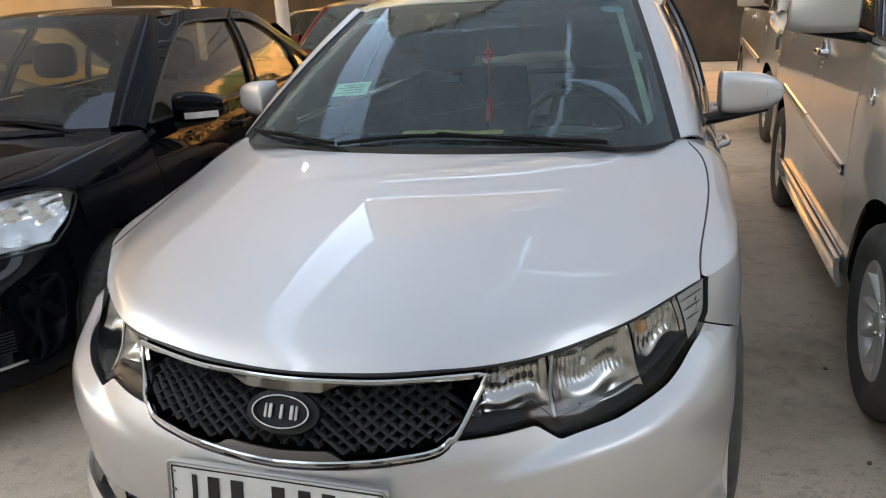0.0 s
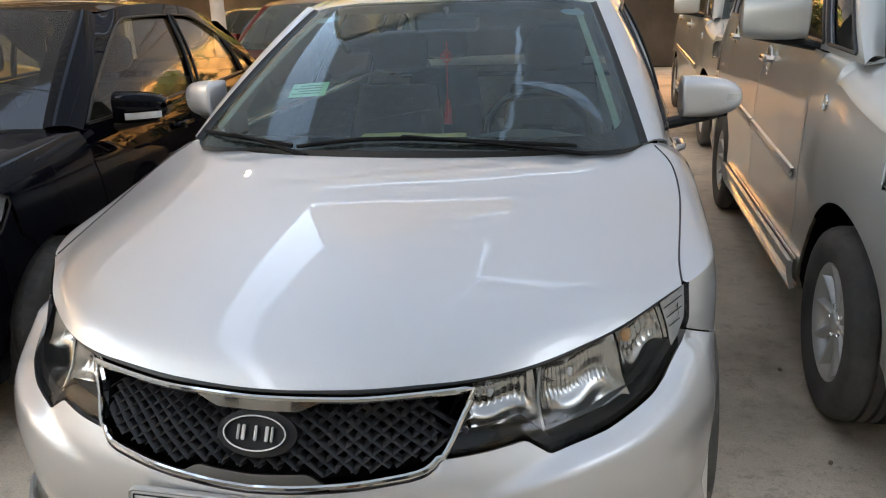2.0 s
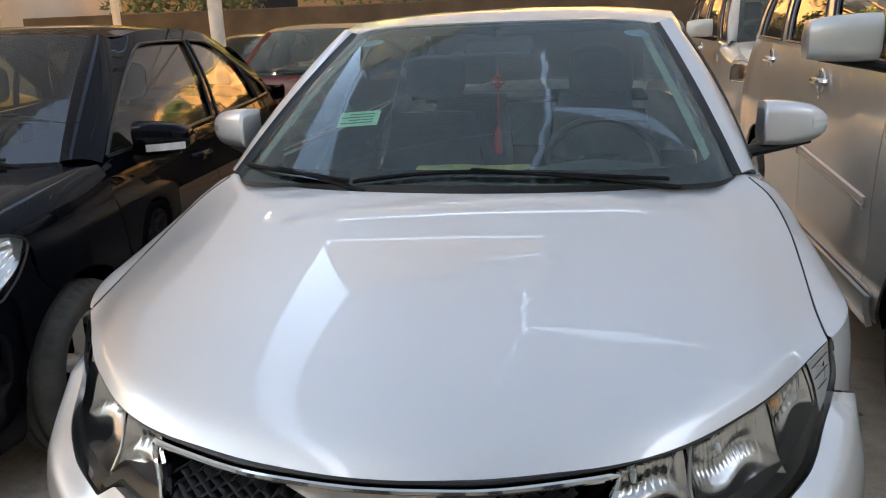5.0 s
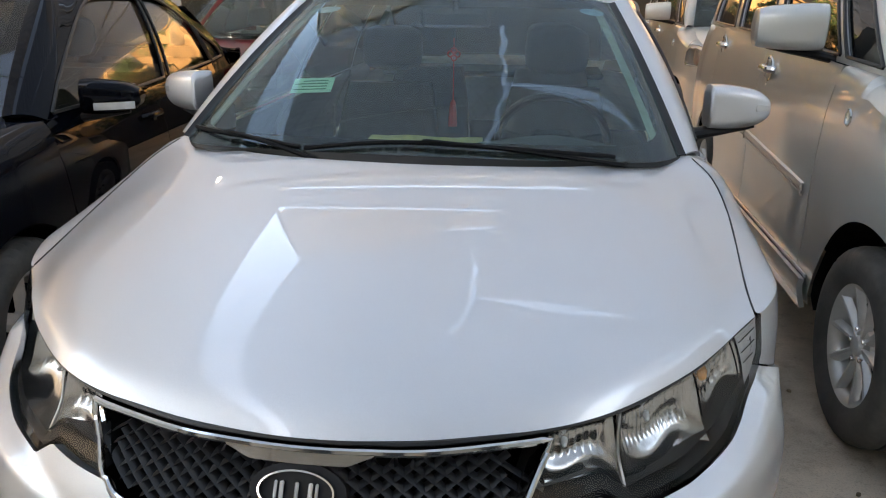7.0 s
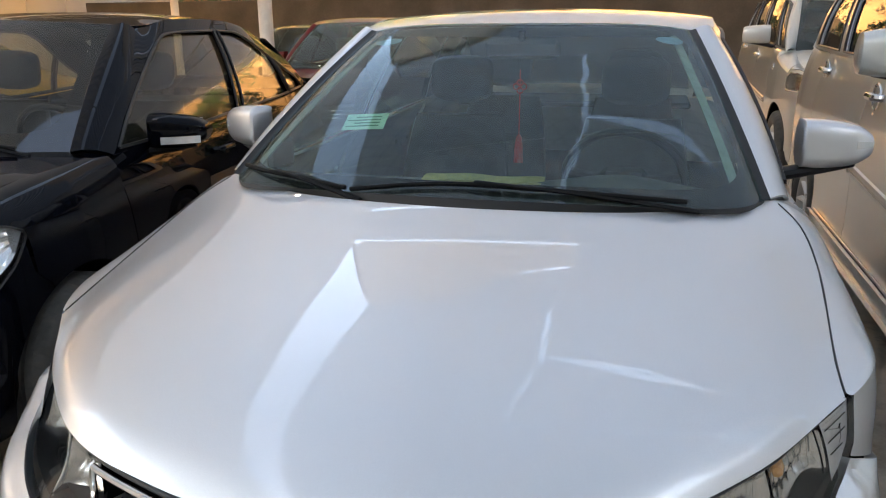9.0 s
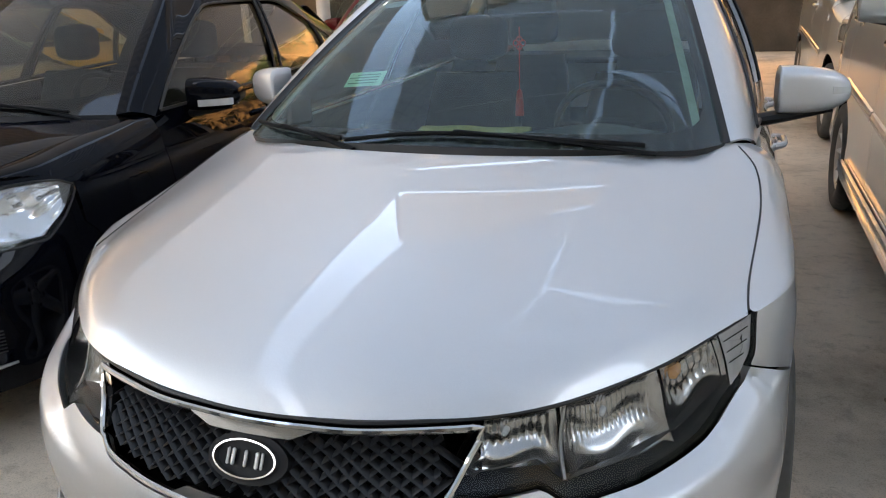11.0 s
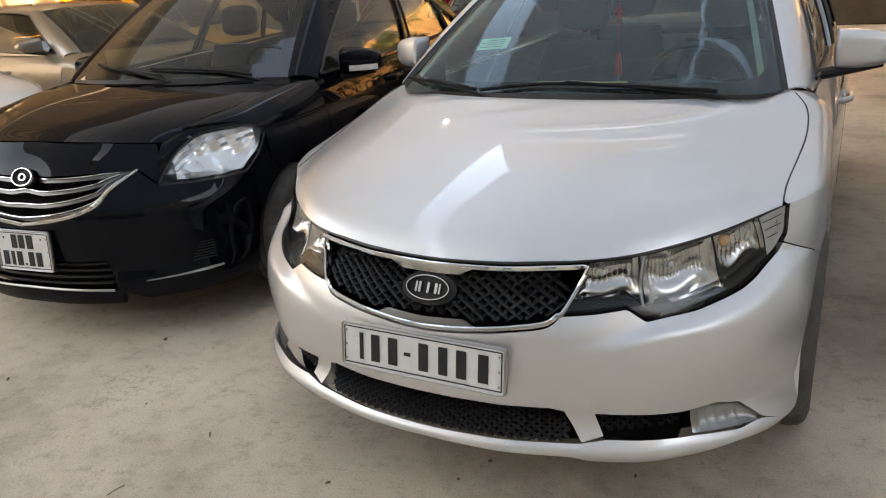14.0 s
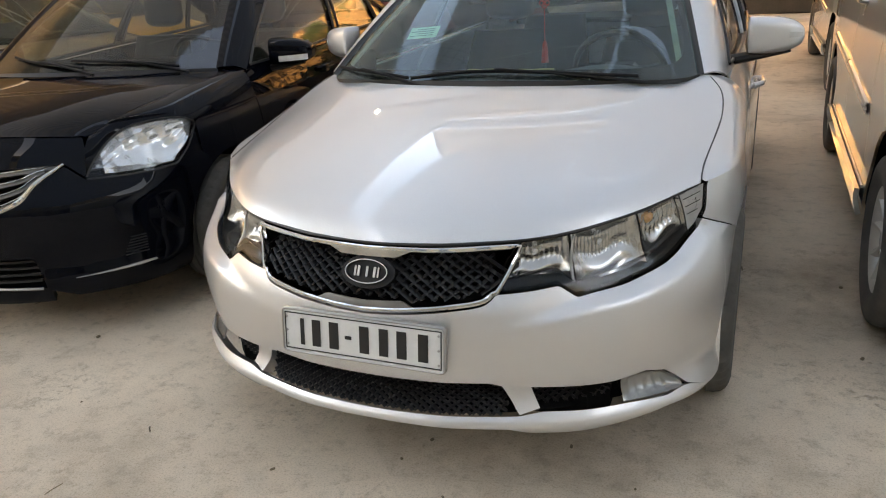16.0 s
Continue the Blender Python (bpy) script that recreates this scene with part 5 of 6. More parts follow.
make_mirror(black_sedan, pose(.80, 1.42, .995, 0, 0, 6), BLACK, (.205, .12, .125), False, .5, True, 1)
make_mirror(black_sedan, pose(-.80, 1.42, .995, 0, 0, -6), BLACK, (.205, .12, .125), False, .5, True, -1)
im = Mesh()
im.grid([[(.86 + .15 * t, 1.352 + .03 * t * t, .966 + z + .006 * t) for z in (-.012, 0, .010, .016)] for t in np.linspace(0, 1, 10)], .006)
part("mirror_indicator", im, LENS_WHITE, black_sedan, "white mirror indicator strip")


def v_path(pts, lift=.012):
    return [vc.on_ws(a, b) + (0, -lift * .6, lift * .8) for a, b in pts]
make_wiper(black_sedan, v_path([(.14, .13), (.27, .085), (.40, .055), (.53, .02)]), vc.on_ws(.58, .0) + (0, -.03, -.01))
make_wiper(black_sedan, v_path([(.46, .085), (.60, .07), (.75, .05), (.88, .012)]), vc.on_ws(.92, .0) + (0, -.03, -.01))
cw = [vc.ws[i][0] for i in range(41)]
re = even(smooth_path([mirror_x(k[-1]) for k in VS["hood"][:0:-1]] + [np.array(k[-1], float) for k in VS["hood"]]), 41)
part("cowl", Mesh().grid([[cw[i] * (1 - t) + (re[i] + (0, .005, -.012)) * t - (0, 0, .02 * math.sin(math.pi * t)) for t in np.linspace(0, 1, 7)] for i in range(41)]), PLASTIC, black_sedan)
d = [[(x, .94 + .30 * x * x, .955), (x, 1.15, .965), (x, 1.32, .95), (x, 1.42, .88), (x, 1.42, .5)] for x in np.linspace(-.66, .66, 15)]
part("dashboard", Mesh().grid(np.stack([even(smooth_path(r), 16) for r in d])), DASH, black_sedan)
make_steering(black_sedan, .36, 1.50, .93)
for x in (.36, -.36):
    make_seat(black_sedan, x, 1.78, .36)
part("rear_bench", Mesh().box((1.25, .2, .62), pose(0, 3.05, .68, -14), .06), FABRIC, black_sedan)
part("cabin_floor", Mesh().box((1.45, 2.5, .04), pose(0, 2.2, .28), .01), DARK, black_sedan)


# ---------- the silver people carrier ----------
mpv = thing("people_carrier", "champagne-silver people carrier with chrome door handles", "car", pose(2.225, .62, 0), "people carriers")
MP = {
    "paint": BEIGE_SILVER, "length": 4.55,
    "plan": [(0, -.02), (.15, -.015), (.3, 0), (.55, .06), (.70, .17), (.79, .32), (.845, .52), (.88, .83), (.885, 1.3), (.885, 3.5), (.87, 4.1), (.82, 4.4), (.6, 4.52), (0, 4.55)],
    "front": [(.2, -.08), (.3, -.01), (.5, 0), (.6, -.01), (.75, -.03), (.9, -.09), (1.0, -.15), (1.15, -.2)],
    "side": [(.22, -.06), (.30, -.01), (.38, .006), (.42, 0), (.55, -.004), (.72, 0), (.95, -.008), (1.05, -.02), (1.12, -.035), (1.2, -.055), (1.26, -.07)],
    "blend": (.7, 1.1), "axles": (.83, 3.58), "r": .326, "arch": .40, "tyre_x": .88, "sill": .30, "shoulder": 1.085, "fender_run": .5,
    "hood": [
        [(0, .06, .93), (0, .2, 1.02), (0, .55, 1.10), (0, 1.0, 1.165)],
        [(.35, .10, .93), (.36, .24, 1.02), (.37, .58, 1.10), (.38, 1.03, 1.165)],
        [(.58, .20, .93), (.60, .34, 1.02), (.61, .66, 1.10), (.60, 1.10, 1.165)],
        [(.70, .36, .93), (.715, .48, 1.01), (.735, .75, 1.08), (.70, 1.12, 1.155)]],
    "ws_low": [(0, 1.02, 1.175), (.40, 1.07, 1.175), (.70, 1.18, 1.165)], "ws_top": [(0, 1.72, 1.66), (.58, 1.82, 1.615)],
    "belt": [(.80, 1.04, 1.155), (.822, 1.5, 1.175), (.828, 2.4, 1.205), (.825, 3.4, 1.225), (.79, 4.25, 1.24)],
    "rail": [(.635, 1.80, 1.60), (.66, 2.1, 1.675), (.67, 2.8, 1.70), (.665, 3.6, 1.69), (.64, 4.30, 1.63)],
    "roof": [(0, 1.72, 1.66), (0, 2.1, 1.715), (0, 2.8, 1.735), (0, 3.6, 1.725), (0, 4.28, 1.67)],
    "rear_low": [(0, 4.48, 1.2), (.70, 4.42, 1.19)], "deck": [(0, 4.48, 1.2), (0, 4.52, 1.0), (0, 4.55, .7), (0, 4.54, .45)], "deck_w": [.70, .76, .78, .78],
    "tail_z": 1.19, "handle_z": 1.085, "handles": False, "pane": (.05, .90), "fender_z0": .99, "band": (.76, lambda u: max(.93, m_hi(u) + .03)),
}
m_hi = lines([(.40, .92), (.8, .93), (1.0, .995), (1.12, 1.0), (1.18, .965)])
mc = Car(mpv, MP)
mk_ = mc.skin
mc.hood()
m_seam = lines([(1.02, .70), (1.1, .69), (1.2, .66), (1.5, .0)])
mc.sides([1.40, 2.45, 3.56], None, u0=1.18)
mc.glasshouse([(0.02, 0.115), (0.135, 0.385), (0.43, 0.67), (0.71, 0.95)], side_glass=TINTGLASS)
mc.under(z0=.25, z1=.8, half=.58)
mc.wheels(.205, "ten", width=.205)
m_low = mc.arch(.24)
m_hood = lines([(0, .925), (.6, .925), (.8, .93), (1.0, .93)])
b = Mesh()
mk_.sheet(np.linspace(-1.18, 1.18, 120), lambda u: max(.24, m_low(u)), lambda u: (.80 if u < .40 else .80 + .05 * min(1, (u - .40) / .05)) - .004, 14, skirt=.02, mesh=b)
part("front_bumper", b, BEIGE_SILVER, mpv)
part("grille_backing", mk_.sheet(np.linspace(-.40, .40, 30), lambda u: .80, lambda u: m_hood(u) - .006, 4, inset=.02), DARK, mpv)
for k in range(3):
    part("grille_slat", mk_.sheet(np.linspace(-.39, .39, 30), lambda u: .815 + .034 * k, lambda u: .832 + .034 * k, 3, inset=-.002, skirt=.02), CHROME, mpv)
for s in (1, -1):
    flip = (lambda m: m) if s > 0 else (lambda m: m.mirrored())
    lo_, hi_ = (lambda u: .85 + .03 * max(0, u - .8)), lines([(.40, .92), (.8, .93), (1.0, .995), (1.12, 1.0), (1.18, .965)])
    lens = part("headlamp", flip(mk_.sheet(np.linspace(.45, 1.18, 40), lo_, hi_, 8, skirt=.015)), LENS, mpv)
    lens.visible_shadow = False
    part("lamp_reflector", flip(mk_.sheet(np.linspace(.455, 1.175, 40), lambda u: lo_(u) + .003, lambda u: hi_(u) - .003, 6, inset=.04, skirt=-.03)), REFLECTOR, lens)
    part("lamp_surround", flip(Mesh().tube([mk_.at(u, lo_(u) - .002) for u in np.linspace(.45, 1.18, 30)] + [mk_.at(u, hi_(u) + .002) for u in np.linspace(1.18, .45, 30)], .005, 6)), CHROME, lens)
    part("lamp_shoulder", flip(mk_.sheet(np.linspace(.40, 1.18, 40), lambda u: hi_(u) + .004, lambda u: max(m_hood(u), hi_(u) + .03), 5)), BEIGE_SILVER, mpv)
    # chrome handles with round recess
    for yb, z in ((2.29, 1.085), (3.44, 1.135)):
        p = mk_.at(mk_.along(yb), z)
        m = Matrix.Translation(Vector((s * p[0], p[1], p[2])))
        a = Mesh()
        a.tube(smooth_path([(s * -.004, .085, 0), (s * .030, .06, .002), (s * .036, 0, .004), (s * .030, -.06, .002), (s * -.004, -.085, 0)]), .013, 8, 1.3)
        h = part("door_handle", a.moved(m), CHROME, mpv, "chrome door handle")
        r_ = Mesh().tube([(s * .004, .055 * math.cos(q), .055 * math.sin(q)) for q in np.linspace(0, 2 * math.pi, 25)], .007, 6)
        part("handle_recess", r_.moved(m), CHROME, h)
        part("door_lock", Mesh().box((.014, .035, .03), pose(s * .006, .0, -.075), .008).moved(m), CHROME, h)
    # bright body moulding and sill line
    for ya, yb, z0, z1 in ((1.47, 2.44, .695, .745), (2.47, 3.45, .747, .79)):
        g = [[mk_.at(mk_.along(y), z0 + (z1 - z0) * (y - ya) / (yb - ya) + dz, off) * (s, 1, 1) for dz, off in ((-.028, .002), (-.024, -.012), (-.008, -.015), (-.006, -.010), (.006, -.010), (.008, -.015), (.022, -.012), (.026, .002))] for y in np.linspace(ya, yb, 20)]
        part("door_moulding", Mesh().grid(g, .006, flip=s < 0), BEIGE_SILVER, mpv, "ribbed body-coloured door moulding")
        part("moulding_trim", Mesh().tube([mk_.at(mk_.along(y), z0 + (z1 - z0) * (y - ya) / (yb - ya) + .004, -.013) * (s, 1, 1) for y in np.linspace(ya, yb, 12)], .004, 6), SATIN, mpv)
    part("sill_trim", Mesh().tube([mk_.at(mk_.along(y), .405, -.005) * (s, 1, 1) for y in np.linspace(1.27, 3.1, 24)], .007, 6), BEIGE_SILVER, mpv)
    part("side_step", mk_.sheet([s * u for u in np.linspace(mk_.along(1.25), mk_.along(3.15), 30)], lambda u: .29, lambda u: .40, 6, inset=-.012, skirt=.02), BEIGE_SILVER, mpv)
    p = mk_.at(mk_.along(1.17), 1.015)
    rp = Mesh().tube([(s * .003, .020 * math.cos(q), .026 * math.sin(q)) for q in np.linspace(0, 2 * math.pi, 21)], .005, 6).moved(Matrix.Translation(Vector((s * p[0], p[1], p[2]))))
    rep = part("side_repeater", rp, CHROME, mpv, "small oval side repeater lamp")
    part("repeater_lens", Mesh().box((.01, .034, .044), Matrix.Translation(Vector((s * p[0], p[1], p[2]))), .005), LENS_WHITE, rep)
make_mirror(mpv, pose(-.875, 1.58, 1.292, 0, 0, -4), BEIGE_SILVER, (.235, .15, .165), False, .85, True, -1)
make_mirror(mpv, pose(.875, 1.58, 1.292, 0, 0, 4), BEIGE_SILVER, (.235, .15, .165), False, .85, True, 1)
d = [[(x, 1.06 + .1 * x * x, 1.14), (x, 1.3, 1.15), (x, 1.5, 1.12), (x, 1.55, .7)] for x in np.linspace(-.74, .74, 11)]
part("dashboard", Mesh().grid(np.stack([even(smooth_path(r), 12) for r in d])), DASH, mpv)
for x in (.36, -.36):
    make_seat(mpv, x, 1.95, .62)
part("rear_bench", Mesh().box((1.3, .2, .7), pose(0, 3.1, .9, -12), .06), FABRIC, mpv)
cw = [mc.ws[i][0] for i in range(41)]
re = even(smooth_path([mirror_x(k[-1]) for k in MP["hood"][:0:-1]] + [np.array(k[-1], float) for k in MP["hood"]]), 41)
part("cowl", Mesh().grid([[cw[i] * (1 - t) + (re[i] + (0, .005, -.012)) * t for t in np.linspace(0, 1, 6)] for i in range(41)]), PLASTIC, mpv)
make_wiper(mpv, [mc.on_ws(a, b_) + (0, -.008, .01) for a, b_ in [(.15, .08), (.35, .05), (.60, .06)]], mc.on_ws(.7, .0) + (0, -.02, 0))

second = copy_thing(mpv, pose(2.36, 5.75, 0, 0, 0, 1))
tagged(second, "champagne-silver people carrier parked behind another of its kind")


# ---------- other parked cars ----------
def scaled(c, sx, sy, sz, **over):
    out = dict(c)
    for k, v in c.items():
        if k in ("plan",):
            out[k] = [(x * sx, y * sy) for x, y in v]
        elif k in ("front", "side"):
            out[k] = [(z * sz, d) for z, d in v]
        elif k in ("ws_low", "ws_top", "belt", "rail", "roof", "rear_low", "deck"):
            out[k] = [(x * sx, y * sy, z * sz) for x, y, z in v]
        elif k == "hood":
            out[k] = [[(x * sx, y * sy, z * sz) for x, y, z in q] for q in v]
    out["axles"] = tuple(a * sy for a in c["axles"])
    out["length"] = c["length"] * sy
    out["deck_w"] = [w * sx for w in c["deck_w"]]
    for k in ("tail_z", "handle_z", "shoulder"):
        out[k] = c[k] * sz
    out["tyre_x"] = c["tyre_x"] * sx
    out.update(over)
    return out


def other_car(name, label, m, c, glass_mat, hood_z, lamp=(.42, .95), stripe=None, back=False):
    """A whole parked car with a plain front: bumper, grille, lamps, mirrors."""
    root = thing(name, label, "car", m)
    k = Car(root, c)
    s_ = k.skin
    k.hood()
    k.sides([1.27 * c["len_k"], 2.28 * c["len_k"], 3.28 * c["len_k"]], None, u0=s_.along(c["hood"][-1][0][1]))
    k.glasshouse([(0.03, 0.42), (0.45, 0.80), (0.82, 0.93)], side_glass=glass_mat, frit=(.08, .10))
    k.under(half=.5)
    k.wheels(.2, "five", width=.19)
    end = s_.along(c["hood"][-1][0][1])
    low = k.arch(.2)
    zl = hood_z - .13
    b = s_.sheet(np.linspace(-end, end, 90), low, lambda u: max(zl - .004, low(u) + .01) if u < end - .05 else max(zl + .05, low(u) + .01), 12, skirt=.02)
    part("front_bumper", b, c["paint"], root)
    top = lines([(0, hood_z - .03), (.3, hood_z - .025), (.6, hood_z - .005), (1.0, hood_z + .04)])
    part("grille_backing", s_.sheet(np.linspace(-lamp[0], lamp[0], 30), lambda u: zl, top, 4, inset=.02), DARK, root)
    for q in range(3):
        part("grille_slat", s_.sheet(np.linspace(-lamp[0] + .02, lamp[0] - .02, 24), lambda u: zl + .012 + .03 * q, lambda u: zl + .022 + .03 * q, 3, inset=0, skirt=.015), CHROME, root)
    for s in (1, -1):
        flip = (lambda z: z) if s > 0 else (lambda z: z.mirrored())
        us = np.linspace(lamp[0] + .01, min(lamp[1], end - .01), 30)
        lens = part("headlamp", flip(s_.sheet(us, lambda u: zl, top, 8, skirt=.012)), LENS, root)
        lens.visible_shadow = False
        part("lamp_reflector", flip(s_.sheet(us, lambda u: zl + .004, lambda u: top(u) - .004, 6, inset=.05, skirt=-.04)), REFLECTOR, lens)
        x0 = c["belt"][0][0]
        make_mirror(root, pose(s * (x0 + .045), c["belt"][0][1] + .26, c["belt"][0][2] + .10, 0, 0, s * 6), c["paint"], (.19, .10, .12), False, .4, True, s)
    if stripe:
        part("bumper_stripe", s_.sheet(np.linspace(-.95, .95, 60), lambda u: .67, lambda u: .735, 3, inset=-.004, skirt=.006), stripe, root, "red stripe")
    d = [[(x, c["ws_low"][0][1] + .06, c["ws_low"][0][2] - .03), (x, c["ws_low"][0][1] + .4, c["ws_low"][0][2] - .02), (x, c["ws_low"][0][1] + .5, .6)] for x in np.linspace(-.65, .65, 7)]
    part("dashboard", Mesh().grid(np.stack([even(smooth_path(r), 8) for r in d])), DASH, root)
    for x in (.34, -.34):
        make_seat(root, x, 1.95 * c["len_k"], .35)
    part("cabin_floor", Mesh().box((1.3, 2.2, .04), pose(0, 2.2 * c["len_k"], .28), .01), DARK, root)
    make_wiper(root, [k.on_ws(a, q) + (0, -.008, .01) for a, q in [(.2, .08), (.4, .05), (.65, .06)]], k.on_ws(.72, .0) + (0, -.02, 0))
    return k


BRONZE = paint("bronze_paint", (0.26, 0.24, 0.20), 0.6, 0.36, 0.12)
other_car("red_hatchback", "dark red hatchback parked in the back row", pose(-2.42, 5.35, 0, 0, 0, 4), scaled(SEDAN, .90, .82, 1.02, paint=RED, len_k=.82), TINTGLASS, .74)
other_car("grey_sedan", "dark grey sedan parked behind the red hatchback", pose(-4.5, 8.3, 0, 0, 0, 4), scaled(SEDAN, .98, 1.0, .98, paint=DARKGREY, len_k=1.0), TINTGLASS, .71)
other_car("side_on_sedan", "pale champagne sedan parked side-on", pose(-4.2, 3.95, 0, 0, 0, 88), scaled(SEDAN, 1.0, 1.0, .93, paint=BRONZE, len_k=1.0), TINTGLASS, .67)
other_car("white_car", "white car with a red stripe across its bumper", pose(-3.95, 1.42, 0, 0, 0, 92), scaled(SEDAN, .95, .95, 1.0, paint=WHITE, len_k=.95), TINTGLASS, .73, stripe=RED)
other_car("yellow_taxi", "bright yellow taxi parked side-on by the far wall", pose(-5.5, 6.1, 0, 0, 0, 86), scaled(SEDAN, .95, 1.0, .97, paint=YELLOW, len_k=1.0), TINTGLASS, .70)


CONCRETE = mat("concrete", (0.3, 0.28, 0.25), 0.85)
n_, l_, b_ = nodes(CONCRETE)
big, mid, fine = noise_tex(CONCRETE, 0.9, 8, 0.62), noise_tex(CONCRETE, 11.0, 10, 0.72), noise_tex(CONCRETE, 160.0, 4, 0.7)
spot = noise_tex(CONCRETE, 46.0, 3, 0.6)
c1 = ramp(CONCRETE, big.outputs["Fac"], [(0.34, (0.41, 0.335, 0.255)), (0.48, (0.68, 0.565, 0.445)), (0.70, (0.81, 0.69, 0.55))])
c2 = ramp(CONCRETE, mid.outputs["Fac"], [(0.33, (0.42, 0.39, 0.35)), (0.48, (0.93, 0.93, 0.92)), (0.7, (1.0, 1.0, 1.0))])
c4 = ramp(CONCRETE, spot.outputs["Fac"], [(0.25, (0.42, 0.38, 0.33)), (0.40, (1, 1, 1))])
c3 = ramp(CONCRETE, fine.outputs["Fac"], [(0.32, (0.74, 0.72, 0.70)), (0.52, (1, 1, 1))])
# clusters of small dark pits where the surface has crumbled
crumbled = ramp(CONCRETE, noise_tex(CONCRETE, 1.7, 5, 0.6).outputs["Fac"], [(0.54, (0, 0, 0)), (0.72, (1, 1, 1))])
pits = ramp(CONCRETE, noise_tex(CONCRETE, 34.0, 6, 0.66).outputs["Fac"], [(0.38, (0.48, 0.45, 0.42)), (0.50, (1, 1, 1))])
pitted = mixed(CONCRETE, (1, 1, 1), pits.outputs[0], crumbled.outputs[0])
l_.new(mixed(CONCRETE, mixed(CONCRETE, mixed(CONCRETE, mixed(CONCRETE, c1.outputs[0], c2.outputs[0], 0.5, "MULTIPLY"), c4.outputs[0], 0.45, "MULTIPLY"), c3.outputs[0], 1.0, "MULTIPLY"), pitted, 1.0, "MULTIPLY"), b_.inputs["Base Color"])
k_ = bump(CONCRETE, mid.outputs["Fac"], 0.25, 0.02)
bump(CONCRETE, fine.outputs["Fac"], 0.35, 0.004, k_)
WALL = varied(mat("dark_render", (0.10, 0.085, 0.07), 0.9), (0.10, 0.085, 0.07), 0.35, 1.3, 30, 0.3)
PANEL = varied(mat("pale_panel", (0.5, 0.48, 0.43), 0.6), (0.5, 0.48, 0.43), 0.12, 0.8, 40, 0.1)
WHITEBEAM = varied(mat("white_steel", (0.82, 0.81, 0.78), 0.5), (0.82, 0.81, 0.78), 0.08, 4, 50, 0.1)
POLE = varied(mat("pole_paint", (0.72, 0.70, 0.66), 0.5), (0.72, 0.70, 0.66), 0.15, 4, 50, 0.1)
OCHRE = varied(mat("ochre_render", (0.30, 0.18, 0.08), 0.85), (0.30, 0.18, 0.08), 0.18, 0.5, 25, 0.2)
SOUTHWALL = varied(mat("grey_render", (0.24, 0.20, 0.155), 0.85), (0.24, 0.20, 0.155), 0.2, 0.4, 25, 0.2)
WINDOWDARK = mat("dark_window", (0.02, 0.022, 0.025), 0.1)
LEAFMAT = mat("leaf", (0.06, 0.10, 0.03), 0.6)


def sheer(name, tint, pass_tint):
    """A thin roof sheet that lets some daylight through."""
    m = mat(name, tint, 0.6)
    n, l, b = nodes(m)
    varied(m, tint, 0.12, 1.2, 25)
    t, x = n.new("ShaderNodeBsdfTranslucent"), n.new("ShaderNodeMixShader")
    t.inputs[0].default_value = (*pass_tint, 1)
    x.inputs[0].default_value = 0.5
    l.new(b.outputs[0], x.inputs[1])
    l.new(t.outputs[0], x.inputs[2])
    l.new(x.outputs[0], n["Material Output"].inputs[0])
    return m


DARKROOF = sheer("brown_sheer_roof", (0.38, 0.36, 0.33), (0.36, 0.35, 0.33))
BROWNROOF = sheer("dark_brown_roof", (0.15, 0.12, 0.09), (0.09, 0.075, 0.055))
SHEER = sheer("sheer_roof", (0.46, 0.47, 0.48), (0.29, 0.325, 0.36))
SHEERBEIGE = sheer("sheer_beige_roof", (0.56, 0.50, 0.42), (0.44, 0.37, 0.30))


# ---------- ground, walls, canopy ----------
g = Mesh()
xs, ys = np.r_[-60, -30, np.linspace(-14, 8, 67), 20, 60], np.r_[-60, -20, np.linspace(-5, 17, 67), 30, 60]
g.grid([[(x, y, 0) for y in ys] for x in xs])
shell("ground", g, CONCRETE, "worn grey concrete yard floor with stains and cracks", "ground")

w = Mesh().box((60, .25, 1.95), pose(-6, 15.6, .975), .02)
shell("wall_north", w, WALL, "dark rendered boundary wall", "wall")
w = Mesh().box((.25, 44, 4.4), pose(-13, 0, 2.2), .02)
shell("wall_west", w, PANEL, "pale panelled wall", "wall")
# unseen wall, kept pale to throw light onto the sedan's right fender
w = Mesh().box((.25, 44, 4.2), pose(7.5, 0, 2.1), .02)
shell("bounce_wall_east", w, PANEL, "pale wall out of view, added to bounce light onto the sedan", "wall")

# canopy: ribbed sheets on trusses, open to the sky in front and along some slits
def ribbed(xl, xr, yl, yh, z=4.35, pitch=.13):
    """Edges are numbers or functions: xl, xr of y and yl, yh of x. The ribs run along x."""
    f = lambda e, v: e(v) if callable(e) else e
    y0, y1 = f(yl, f(xl, 0)), f(yh, f(xl, 0))
    n = max(6, min(40, int((f(xr, y0) - f(xl, y0)) / .12)))
    k = max(12, int((y1 - y0) / pitch * 4))
    rows = []
    for i in range(n + 1):
        s, row = i / n, []
        x = f(xl, y0) * (1 - s) + f(xr, y0) * s
        a, b = f(yl, x), f(yh, x)
        for t in np.linspace(0, 1, k + 1):
            y = a + (b - a) * t
            q = f(xl, y) * (1 - s) + f(xr, y) * s
            row.append((q, y, z + .009 * math.cos(2 * math.pi * y / pitch) - .012 * (y + .3)))
        rows.append(row)
    return Mesh().grid(rows, .004)


